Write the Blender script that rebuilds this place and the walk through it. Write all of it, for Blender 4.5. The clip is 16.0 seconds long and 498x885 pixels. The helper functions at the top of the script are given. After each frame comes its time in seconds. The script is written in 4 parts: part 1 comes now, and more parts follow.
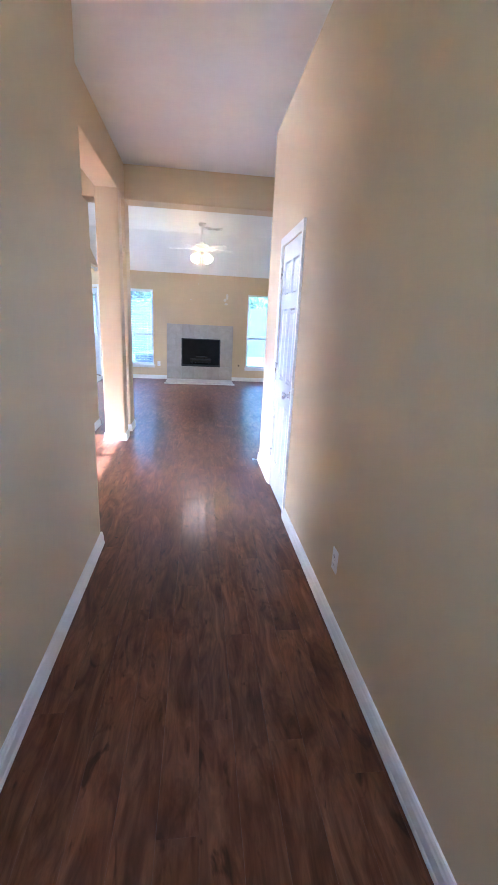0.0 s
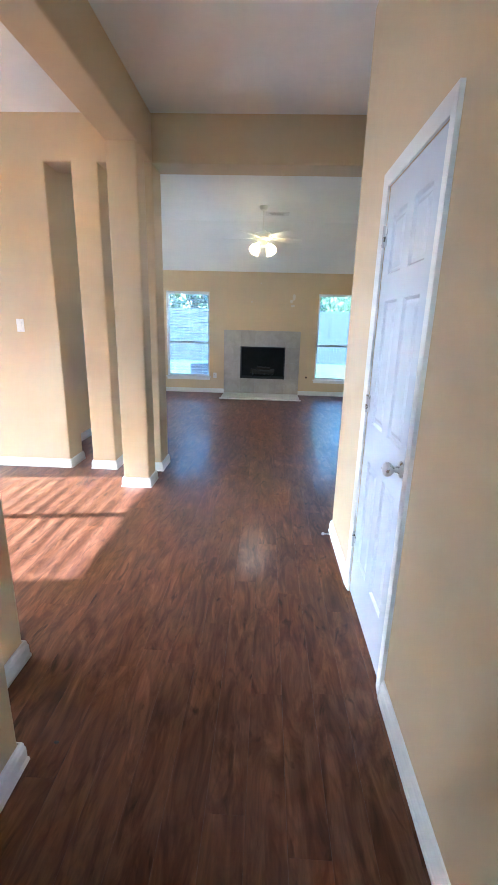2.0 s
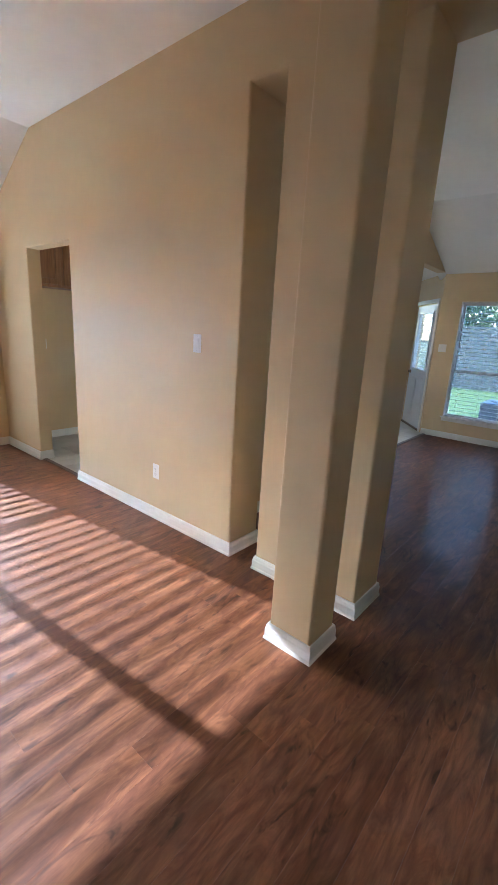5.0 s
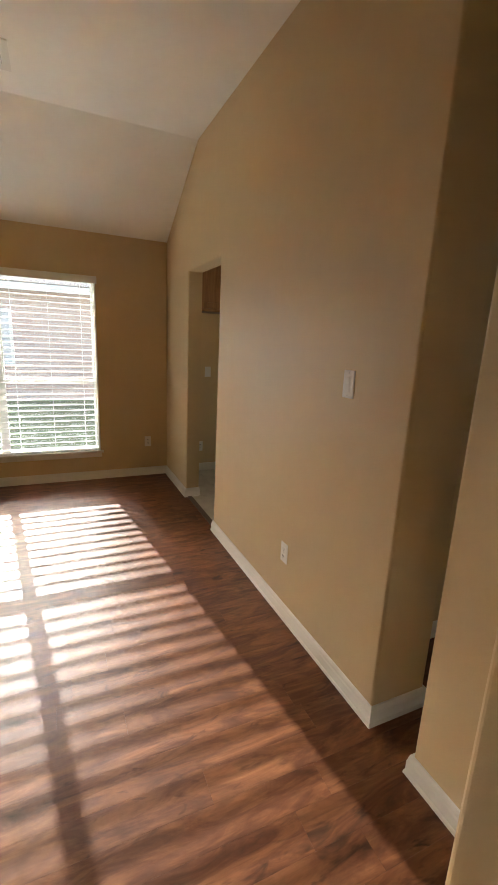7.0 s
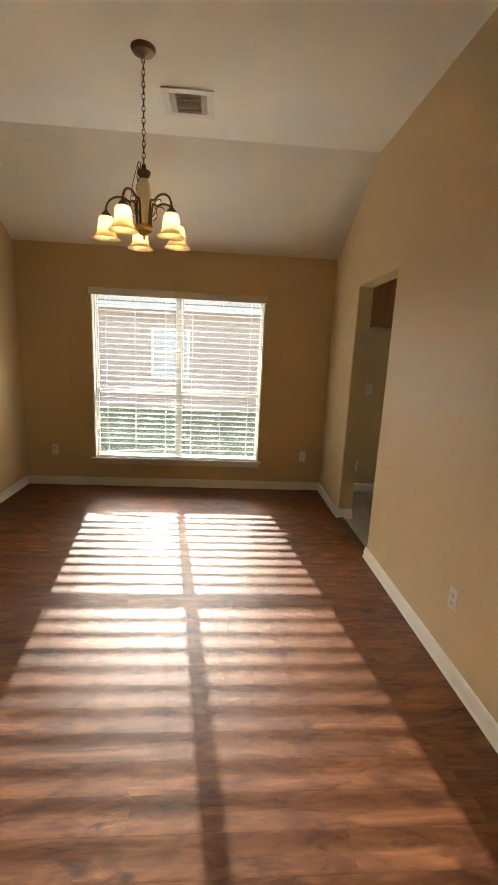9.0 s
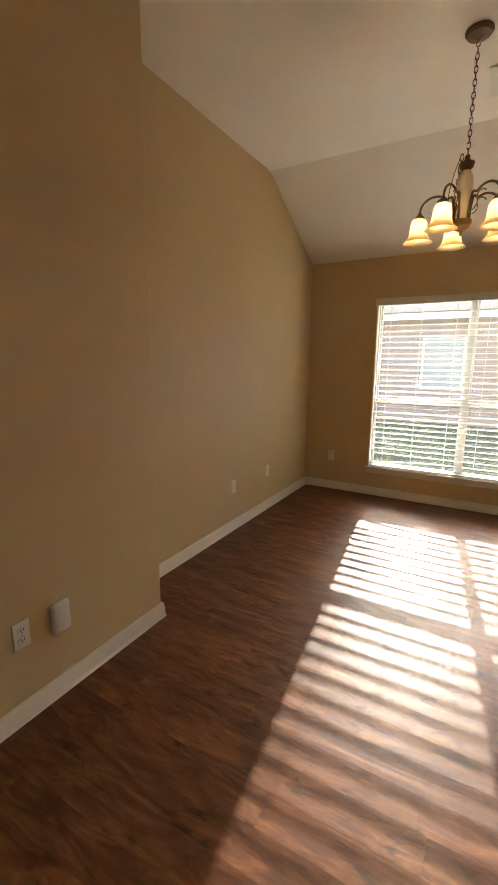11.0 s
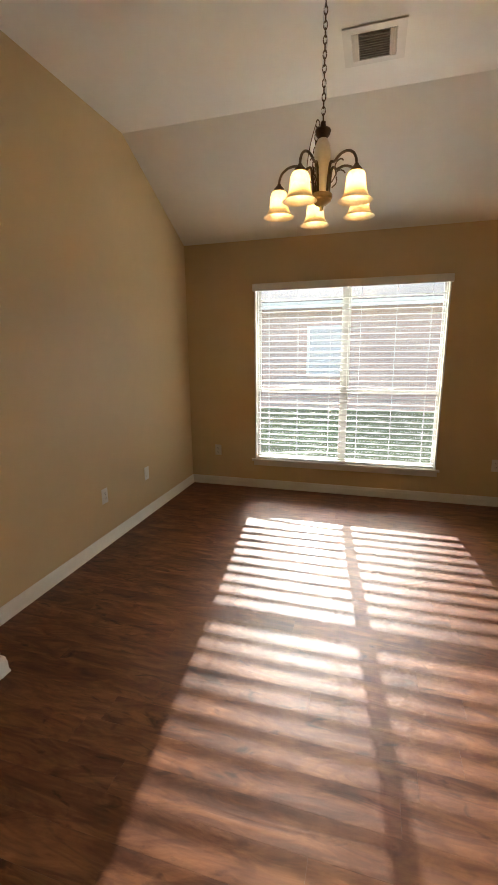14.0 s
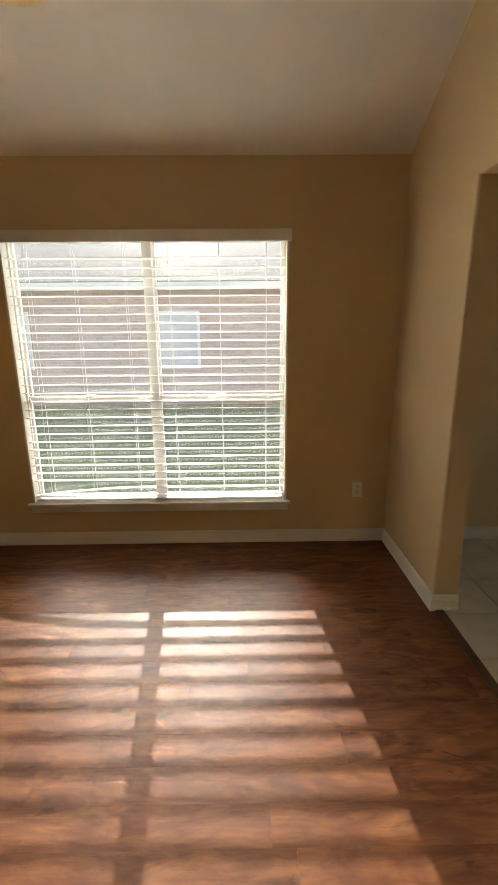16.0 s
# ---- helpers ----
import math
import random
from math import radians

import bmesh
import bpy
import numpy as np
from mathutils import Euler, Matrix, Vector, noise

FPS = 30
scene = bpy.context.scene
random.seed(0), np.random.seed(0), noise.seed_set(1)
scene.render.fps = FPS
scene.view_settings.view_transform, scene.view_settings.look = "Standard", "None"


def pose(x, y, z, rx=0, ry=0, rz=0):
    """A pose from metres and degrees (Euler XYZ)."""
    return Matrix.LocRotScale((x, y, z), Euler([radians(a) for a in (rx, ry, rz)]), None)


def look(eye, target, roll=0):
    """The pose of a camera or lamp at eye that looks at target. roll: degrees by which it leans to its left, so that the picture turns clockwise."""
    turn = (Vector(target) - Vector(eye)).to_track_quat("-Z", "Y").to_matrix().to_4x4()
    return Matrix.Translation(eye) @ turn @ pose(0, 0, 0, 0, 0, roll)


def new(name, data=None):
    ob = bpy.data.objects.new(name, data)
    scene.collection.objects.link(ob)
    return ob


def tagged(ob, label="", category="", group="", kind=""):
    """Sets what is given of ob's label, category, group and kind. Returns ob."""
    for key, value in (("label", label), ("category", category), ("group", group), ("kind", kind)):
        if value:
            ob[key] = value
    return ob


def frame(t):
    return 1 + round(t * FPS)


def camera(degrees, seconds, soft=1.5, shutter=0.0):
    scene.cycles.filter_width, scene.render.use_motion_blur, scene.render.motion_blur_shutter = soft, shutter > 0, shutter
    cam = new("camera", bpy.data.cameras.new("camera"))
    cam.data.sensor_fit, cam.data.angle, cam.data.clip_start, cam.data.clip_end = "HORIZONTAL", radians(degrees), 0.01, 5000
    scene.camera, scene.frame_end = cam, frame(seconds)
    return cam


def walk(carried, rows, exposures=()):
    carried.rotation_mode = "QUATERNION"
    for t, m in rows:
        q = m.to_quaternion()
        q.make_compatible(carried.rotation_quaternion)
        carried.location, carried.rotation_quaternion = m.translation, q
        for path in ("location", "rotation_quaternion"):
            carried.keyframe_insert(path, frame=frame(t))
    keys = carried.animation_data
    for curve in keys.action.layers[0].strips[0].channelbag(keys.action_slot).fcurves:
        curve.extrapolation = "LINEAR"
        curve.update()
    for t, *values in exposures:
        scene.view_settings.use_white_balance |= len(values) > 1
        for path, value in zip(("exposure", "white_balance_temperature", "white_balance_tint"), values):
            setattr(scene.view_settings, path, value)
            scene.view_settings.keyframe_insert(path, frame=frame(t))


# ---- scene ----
cam = camera(61.0, 16.0)
PATH = [
    (0, (0.458, -0.221, 1.449), (0.703, 1.687, 0.901), 2.8),
    (0.5, (0.537, 0.121, 1.432), (0.582, 2.043, 0.88), 1.5),
    (1, (0.597, 0.478, 1.445), (0.621, 2.401, 0.897), 0.4),
    (1.5, (0.645, 0.887, 1.453), (0.594, 2.811, 0.91), 0.8),
    (2, (0.621, 1.309, 1.445), (0.55, 3.234, 0.907), 1.5),
    (2.5, (0.623, 1.686, 1.46), (0.544, 3.612, 0.926), 2.0),
    (3, (0.654, 2.124, 1.466), (0.515, 4.047, 0.936), 1.9),
    (3.5, (0.647, 2.509, 1.465), (0.444, 4.428, 0.937), 1.9),
    (4, (0.629, 2.801, 1.486), (0.137, 4.667, 0.96), 1.2),
    (4.5, (0.574, 3.116, 1.503), (-0.364, 4.804, 0.982), 3.0),
    (5, (0.4, 3.371, 1.485), (-0.835, 4.858, 0.972), 3.3),
    (5.2, (0.342, 3.468, 1.493), (-0.979, 4.88, 0.981), 2.6),
    (7.3, (-0.272, 4.227, 1.533), (-2.077, 4.963, 1.085), 2.8),
    (7.5, (-0.284, 4.237, 1.53), (-2.11, 4.923, 1.089), 2.7),
    (8, (-0.302, 4.222, 1.534), (-2.187, 4.731, 1.101), 2.2),
    (8.2, (-0.308, 4.206, 1.538), (-2.209, 4.651, 1.106), 2.4),
    (10.3, (-0.32, 3.984, 1.517), (-2.203, 3.437, 1.12), 1.5),
    (10.5, (-0.313, 3.965, 1.518), (-2.155, 3.294, 1.12), 1.2),
    (11, (-0.306, 3.897, 1.477), (-2.01, 2.923, 1.092), 0.5),
    (11.5, (-0.266, 3.827, 1.464), (-1.785, 2.585, 1.079), 0.9),
    (12, (-0.23, 3.795, 1.464), (-1.613, 2.405, 1.07), 1.1),
    (12.5, (-0.255, 3.81, 1.463), (-1.643, 2.427, 1.064), 1.2),
    (13, (-0.341, 3.814, 1.457), (-1.958, 2.709, 1.05), 2.1),
    (13.5, (-0.468, 3.863, 1.485), (-2.263, 3.086, 1.066), -0.2),
    (14, (-0.679, 3.948, 1.471), (-2.554, 3.4, 1.042), -0.6),
    (14.5, (-0.972, 4.037, 1.467), (-2.888, 3.67, 1.027), 0.1),
    (15, (-1.349, 4.063, 1.466), (-3.292, 3.933, 1.011), -0.0),
    (15.5, (-1.737, 4.15, 1.46), (-3.681, 4.143, 0.99), -0.9),
    (16, (-2.103, 4.281, 1.46), (-4.044, 4.302, 0.976), -0.5),
]
EXPOSURES = [(0.0, 5.15, 4400, 17), (0.5, 5.1, 4400, 16), (1.5, 4.75, 4450, 9), (2.0, 4.55, 4550, 8), (2.5, 4.25, 4700, 8), (3.0, 3.9, 4850, 7), (3.5, 3.9, 5000, 9), (4.5, 3.75, 4900, 10), (5.2, 3.05, 5050, 8), (7.3, 2.25, 7000, 10),
             (8.2, 2.15, 7200, 10), (10.3, 2.1, 7300, 10), (11.0, 2.2, 7400, 11), (11.6, 2.65, 6600, 12), (12.1, 3.05, 5850, 11), (12.6, 3.1, 5350, 12), (13.0, 2.6, 5400, 11), (13.4, 2.3, 5850, 10), (14.5, 2.05, 7200, 10), (16.0, 1.92, 7300, 10)]
walk(cam, [(t, look(eye, target, roll)) for t, eye, target, roll in PATH], EXPOSURES)

# ---------------------------------------------------------------- light
SUN_WAY = Vector((1.0, 0.13, -0.4445)).normalized()
world = bpy.data.worlds.new("world")
scene.world = world
world.use_nodes = True
wn = world.node_tree.nodes
sky = wn.new("ShaderNodeTexSky")
sky.sky_type = "NISHITA"
sky.sun_disc = False
sky.sun_elevation = radians(23.8)
sky.sun_rotation = radians(262.6)
sky.air_density = 1.0
sky.dust_density = 1.5
wn["Background"].inputs["Strength"].default_value = 0.15
world.node_tree.links.new(sky.outputs["Color"], wn["Background"].inputs["Color"])

sun_data = bpy.data.lights.new("sun", "SUN")
sun_data.energy = 2.9
sun_data.angle = radians(0.55)
sun_data.color = (1.0, 0.968, 0.935)
sun = new("sun", sun_data)
sun.matrix_world = look((-20, -3, 12), Vector((-20, -3, 12)) + SUN_WAY)
BULB = 9.0

# ---------------------------------------------------------------- materials
def nodes_of(name):
    m = bpy.data.materials.new(name)
    m.use_nodes = True
    nt = m.node_tree
    return m, nt, nt.nodes["Principled BSDF"]


def put_in(nt, socket, value):
    if hasattr(value, "is_output"):
        nt.links.new(value, socket)
    else:
        socket.default_value = value


def node(nt, kind, **values):
    n = nt.nodes.new(kind)
    for k, v in values.items():
        put_in(nt, n.inputs[k.replace("_", " ")], v)
    return n


def ramp(nt, fac, stops):
    n = nt.nodes.new("ShaderNodeValToRGB")
    e = n.color_ramp.elements
    while len(e) < len(stops):
        e.new(0.5)
    for el, (p, c) in zip(e, stops):
        el.position = p
        el.color = (*c, 1) if len(c) == 3 else c
    nt.links.new(fac, n.inputs["Fac"])
    return n.outputs["Color"]


def mixed(nt, fac, a, b, how="MIX"):
    n = nt.nodes.new("ShaderNodeMix")
    n.data_type = "RGBA"
    n.blend_type = how
    put_in(nt, n.inputs["Factor"], fac)
    put_in(nt, n.inputs["A"], a if hasattr(a, "is_output") else (*a, 1))
    put_in(nt, n.inputs["B"], b if hasattr(b, "is_output") else (*b, 1))
    return n.outputs["Result"]


def place(nt, scale=(1, 1, 1), add=None):
    g = nt.nodes.new("ShaderNodeNewGeometry")
    out = g.outputs["Position"]
    if add is not None:
        v = nt.nodes.new("ShaderNodeVectorMath")
        v.operation = "ADD"
        nt.links.new(out, v.inputs[0])
        nt.links.new(add, v.inputs[1])
        out = v.outputs[0]
    v = nt.nodes.new("ShaderNodeVectorMath")
    v.operation = "MULTIPLY"
    nt.links.new(out, v.inputs[0])
    v.inputs[1].default_value = scale
    return v.outputs[0]


def noisy(nt, vec, scale, detail=3.0, rough=0.5, twist=0.0):
    n = nt.nodes.new("ShaderNodeTexNoise")
    nt.links.new(vec, n.inputs["Vector"])
    n.inputs["Scale"].default_value = scale
    n.inputs["Detail"].default_value = detail
    n.inputs["Roughness"].default_value = rough
    n.inputs["Distortion"].default_value = twist
    return n.outputs["Fac"]


def bumped(nt, b, height, strength, distance):
    n = nt.nodes.new("ShaderNodeBump")
    n.inputs["Strength"].default_value = strength
    n.inputs["Distance"].default_value = distance
    nt.links.new(height, n.inputs["Height"])
    nt.links.new(n.outputs["Normal"], b.inputs["Normal"])


def plain(name, color, rough=0.5, metal=0.0, vary=0.06, grain=6.0, bump=0.0, bump_scale=60.0):
    """Paint, plastic or metal with soft blotches, uneven gloss and a fine relief."""
    m, nt, b = nodes_of(name)
    p = place(nt)
    n1 = noisy(nt, p, grain, 4)
    n2 = noisy(nt, p, grain * 9, 2)
    dark = tuple(c * (1 - vary) for c in color)
    light = tuple(min(1, c * (1 + vary)) for c in color)
    c1 = ramp(nt, n1, [(0.3, dark), (0.7, light)])
    c2 = mixed(nt, 0.25, c1, ramp(nt, n2, [(0.35, dark), (0.65, light)]))
    nt.links.new(c2, b.inputs["Base Color"])
    r = nt.nodes.new("ShaderNodeMapRange")
    r.inputs["To Min"].default_value = rough * 0.85
    r.inputs["To Max"].default_value = min(1, rough * 1.15)
    nt.links.new(n1, r.inputs["Value"])
    nt.links.new(r.outputs["Result"], b.inputs["Roughness"])
    b.inputs["Metallic"].default_value = metal
    if bump:
        bumped(nt, b, noisy(nt, p, bump_scale, 4, 0.6), bump, 0.002)
    return m


WALL = plain("wall_paint_tan", (0.615, 0.462, 0.256), 0.55, 0, 0.035, 1.3, 0.35, 130)
CEIL = plain("ceiling_paint", (0.83, 0.805, 0.735), 0.8, 0, 0.03, 2, 0.5, 90)
TRIM = plain("trim_paint_white", (0.77, 0.75, 0.69), 0.32, 0, 0.03, 5)
DOOR = plain("door_paint_white", (0.70, 0.73, 0.77), 0.25, 0, 0.02, 4, 0.08, 200)
PLASTIC = plain("white_plastic", (0.78, 0.76, 0.71), 0.3, 0, 0.02, 9)
SLOT = plain("dark_slot", (0.03, 0.028, 0.025), 0.6)
SLAT = plain("blind_slat_white", (0.82, 0.82, 0.80), 0.35, 0, 0.03, 8)
SLAT_TREE = SLAT.node_tree
thin = SLAT_TREE.nodes.new("ShaderNodeBsdfTranslucent")
thin.inputs["Color"].default_value = (0.82, 0.83, 0.83, 1)
thin_mix = SLAT_TREE.nodes.new("ShaderNodeMixShader")
thin_mix.inputs["Fac"].default_value = 0.25
SLAT_TREE.links.new(SLAT_TREE.nodes["Principled BSDF"].outputs[0], thin_mix.inputs[1])
SLAT_TREE.links.new(thin.outputs[0], thin_mix.inputs[2])
SLAT_TREE.links.new(thin_mix.outputs[0], SLAT_TREE.nodes["Material Output"].inputs["Surface"])
VINYL = plain("window_vinyl", (0.76, 0.76, 0.72), 0.35, 0, 0.04, 6)
CORD = plain("cord_white", (0.75, 0.75, 0.72), 0.8)
NICKEL = plain("brushed_nickel", (0.55, 0.53, 0.50), 0.28, 1.0, 0.05, 30)
BRONZE = plain("aged_bronze", (0.16, 0.105, 0.06), 0.42, 0.85, 0.25, 25)
BRASS = plain("antique_brass", (0.38, 0.27, 0.13), 0.35, 0.9, 0.2, 25)
ARM = plain("bronze_arm", (0.20, 0.145, 0.085), 0.45, 0.8, 0.2, 25)
IRON = plain("black_firebox_metal", (0.010, 0.010, 0.010), 0.6, 0.0, 0.3, 12)
FIREBRICK = plain("black_firebrick", (0.015, 0.014, 0.013), 0.9, 0, 0.5, 9, 0.6, 40)
LOG = plain("ceramic_log", (0.035, 0.028, 0.02), 0.9, 0, 0.5, 14, 0.8, 40)
VENT = plain("vent_enamel", (0.72, 0.69, 0.62), 0.45, 0, 0.05, 7)
DUCT = plain("vent_duct_dark", (0.42, 0.40, 0.34), 0.8)
GROUT = plain("tile_grout", (0.40, 0.38, 0.34), 0.9, 0, 0.15, 15)
STRIP = plain("threshold_wood", (0.07, 0.03, 0.016), 0.35, 0, 0.25, 18)
SUBFLOOR = plain("plank_joint_dark", (0.05, 0.024, 0.015), 0.8)
FANWHITE = plain("fan_enamel_cream", (0.78, 0.75, 0.66), 0.4, 0, 0.03, 9)
PATCH = plain("wall_filler_patch", (0.68, 0.60, 0.46), 0.6, 0, 0.08, 20)
PEBBLE = plain("speck_dark", (0.03, 0.02, 0.015), 0.7)
RUBBER = plain("rubber_white", (0.7, 0.68, 0.62), 0.7)
AC = plain("condenser_grey", (0.20, 0.22, 0.25), 0.5, 0.2, 0.12, 8)
ROOF = plain("asphalt_shingle", (0.16, 0.145, 0.13), 0.9, 0, 0.3, 9, 0.8, 30)
FASCIA = plain("fascia_white", (0.72, 0.72, 0.70), 0.5, 0, 0.05, 3)
BARK = plain("bark", (0.11, 0.08, 0.055), 0.95, 0, 0.4, 9, 1.0, 30)


def tile_mat(name, low, high, rough):
    m, nt, b = nodes_of(name)
    info = nt.nodes.new("ShaderNodeObjectInfo")
    p = place(nt)
    n = noisy(nt, p, 7.0, 6, 0.6, 0.6)
    c = ramp(nt, n, [(0.25, low), (0.75, high)])
    s = nt.nodes.new("ShaderNodeMapRange")
    s.inputs["To Min"].default_value = 0.9
    s.inputs["To Max"].default_value = 1.08
    nt.links.new(info.outputs["Random"], s.inputs["Value"])
    v = nt.nodes.new("ShaderNodeVectorMath")
    v.operation = "SCALE"
    nt.links.new(c, v.inputs[0])
    nt.links.new(s.outputs["Result"], v.inputs["Scale"])
    nt.links.new(v.outputs[0], b.inputs["Base Color"])
    b.inputs["Roughness"].default_value = rough
    bumped(nt, b, noisy(nt, p, 40, 4), 0.15, 0.002)
    return m


FTILE = tile_mat("floor_tile_beige", (0.47, 0.43, 0.36), (0.62, 0.58, 0.50), 0.3)
HTILE = tile_mat("fireplace_tile_grey", (0.34, 0.30, 0.245), (0.46, 0.41, 0.345), 0.35)


def plank_mat():
    m, nt, b = nodes_of("walnut_plank")
    info = nt.nodes.new("ShaderNodeObjectInfo")
    geo = nt.nodes.new("ShaderNodeNewGeometry")
    both = nt.nodes.new("ShaderNodeMath")
    both.operation = "ADD"
    nt.links.new(info.outputs["Random"], both.inputs[0])
    nt.links.new(geo.outputs["Random Per Island"], both.inputs[1])
    frac = nt.nodes.new("ShaderNodeMath")
    frac.operation = "FRACT"
    nt.links.new(both.outputs[0], frac.inputs[0])
    rnd = frac.outputs[0]
    off = nt.nodes.new("ShaderNodeCombineXYZ")
    far = nt.nodes.new("ShaderNodeMath")
    far.operation = "MULTIPLY"
    far.inputs[1].default_value = 37.0
    nt.links.new(rnd, far.inputs[0])
    nt.links.new(far.outputs[0], off.inputs["X"])
    nt.links.new(far.outputs[0], off.inputs["Y"])
    nt.links.new(far.outputs[0], off.inputs["Z"])
    # long figure: noise stretched down the plank, then rings cut out of it
    p = place(nt, (6.0, 1.3, 1.0), off.outputs[0])
    fig = noisy(nt, p, 1.0, 2.5, 0.5, 0.9)
    ring = nt.nodes.new("ShaderNodeMath")
    ring.operation = "MULTIPLY"
    ring.inputs[1].default_value = 46.0
    nt.links.new(fig, ring.inputs[0])
    sine = nt.nodes.new("ShaderNodeMath")
    sine.operation = "SINE"
    nt.links.new(ring.outputs[0], sine.inputs[0])
    half = nt.nodes.new("ShaderNodeMapRange")
    half.inputs["From Min"].default_value = -1.0
    nt.links.new(sine.outputs[0], half.inputs["Value"])
    rings = half.outputs["Result"]
    fine = noisy(nt, place(nt, (85, 5.0, 1), off.outputs[0]), 1.0, 4, 0.65, 0.2)
    cloud = noisy(nt, place(nt, (13.0, 3.0, 1), off.outputs[0]), 1.0, 5, 0.62, 1.2)
    base = ramp(nt, cloud, [(0.20, (0.038, 0.0130, 0.0068)), (0.42, (0.112, 0.0390, 0.0165)), (0.60, (0.188, 0.0715, 0.0295)), (0.82, (0.30, 0.132, 0.058))])
    c = mixed(nt, ramp(nt, rings, [(0.0, (0.26,) * 3), (0.5, (0.0,) * 3)]), base, (0.048, 0.018, 0.010))
    c = mixed(nt, ramp(nt, fine, [(0.35, (0.22,) * 3), (0.55, (0.0,) * 3)]), c, (0.035, 0.015, 0.009))
    knot = noisy(nt, place(nt, (13.0, 4.5, 1), off.outputs[0]), 1.0, 3, 0.55, 1.5)
    c = mixed(nt, ramp(nt, knot, [(0.27, (0.75,) * 3), (0.40, (0.0,) * 3)]), c, (0.022, 0.009, 0.005))
    tone = nt.nodes.new("ShaderNodeMapRange")
    tone.inputs["To Min"].default_value = 0.9
    tone.inputs["To Max"].default_value = 1.1
    nt.links.new(rnd, tone.inputs["Value"])
    v = nt.nodes.new("ShaderNodeVectorMath")
    v.operation = "SCALE"
    nt.links.new(c, v.inputs[0])
    nt.links.new(tone.outputs["Result"], v.inputs["Scale"])
    nt.links.new(v.outputs[0], b.inputs["Base Color"])
    wear = noisy(nt, place(nt), 2.2, 4, 0.6)
    r = nt.nodes.new("ShaderNodeMapRange")
    r.inputs["To Min"].default_value = 0.40
    r.inputs["To Max"].default_value = 0.52
    nt.links.new(wear, r.inputs["Value"])
    nt.links.new(r.outputs["Result"], b.inputs["Roughness"])
    add = nt.nodes.new("ShaderNodeMath")
    add.operation = "ADD"
    soft_ring = nt.nodes.new("ShaderNodeMath")
    soft_ring.operation = "MULTIPLY"
    soft_ring.inputs[1].default_value = 0.4
    nt.links.new(rings, soft_ring.inputs[0])
    nt.links.new(soft_ring.outputs[0], add.inputs[0])
    nt.links.new(fine, add.inputs[1])
    b.inputs["Specular IOR Level"].default_value = 0.16
    b.inputs["Coat Weight"].default_value = 0.30
    b.inputs["Coat Roughness"].default_value = 0.19
    bumped(nt, b, add.outputs[0], 0.5, 0.0011)
    return m


PLANK = plank_mat()


def cabinet_mat():
    m, nt, b = nodes_of("oak_cabinet")
    g = noisy(nt, place(nt, (30, 30, 2.2)), 1.0, 4, 0.6, 0.8)
    nt.links.new(ramp(nt, g, [(0.3, (0.25, 0.105, 0.034)), (0.7, (0.42, 0.20, 0.075))]), b.inputs["Base Color"])
    b.inputs["Roughness"].default_value = 0.4
    bumped(nt, b, g, 0.1, 0.001)
    return m


OAK = cabinet_mat()


def glass_mat():
    m, nt, b = nodes_of("window_glass")
    b.inputs["Base Color"].default_value = (0.97, 0.99, 0.98, 1)
    b.inputs["Transmission Weight"].default_value = 1.0
    b.inputs["Roughness"].default_value = 0.0
    b.inputs["IOR"].default_value = 1.45
    return m


GLASS = glass_mat()


def dusty_glass(name, dust, spots):
    """Window glass under a film of dust that scatters the sunlight."""
    m, nt, b = nodes_of(name)
    b.inputs["Base Color"].default_value = (0.97, 0.99, 0.98, 1)
    b.inputs["Transmission Weight"].default_value = 1.0
    b.inputs["Roughness"].default_value = 0.0
    b.inputs["IOR"].default_value = 1.45
    film = nt.nodes.new("ShaderNodeBsdfTranslucent")
    film.inputs["Color"].default_value = (0.80, 0.82, 0.84, 1)
    p = place(nt)
    streak = noisy(nt, place(nt, (1, 5.0, 1.4)), 1.6, 5, 0.6)
    speck = noisy(nt, p, 55, 2, 0.5)
    amount = nt.nodes.new("ShaderNodeMapRange")
    amount.inputs["From Min"].default_value = 0.25
    amount.inputs["From Max"].default_value = 0.75
    amount.inputs["To Min"].default_value = dust * 0.7
    amount.inputs["To Max"].default_value = dust * 1.3
    nt.links.new(streak, amount.inputs["Value"])
    dots = ramp(nt, speck, [(0.70, (0.0,) * 3), (0.76, (spots,) * 3)])
    both = nt.nodes.new("ShaderNodeMath")
    both.operation = "ADD"
    nt.links.new(amount.outputs["Result"], both.inputs[0])
    nt.links.new(dots, both.inputs[1])
    mx = nt.nodes.new("ShaderNodeMixShader")
    nt.links.new(both.outputs[0], mx.inputs["Fac"])
    nt.links.new(b.outputs[0], mx.inputs[1])
    nt.links.new(film.outputs[0], mx.inputs[2])
    nt.links.new(mx.outputs[0], nt.nodes["Material Output"].inputs["Surface"])
    return m


DUSTY = dusty_glass("dusty_window_glass", 0.018, 0.02)
DULL = dusty_glass("dull_window_glass", 0.035, 0.01)


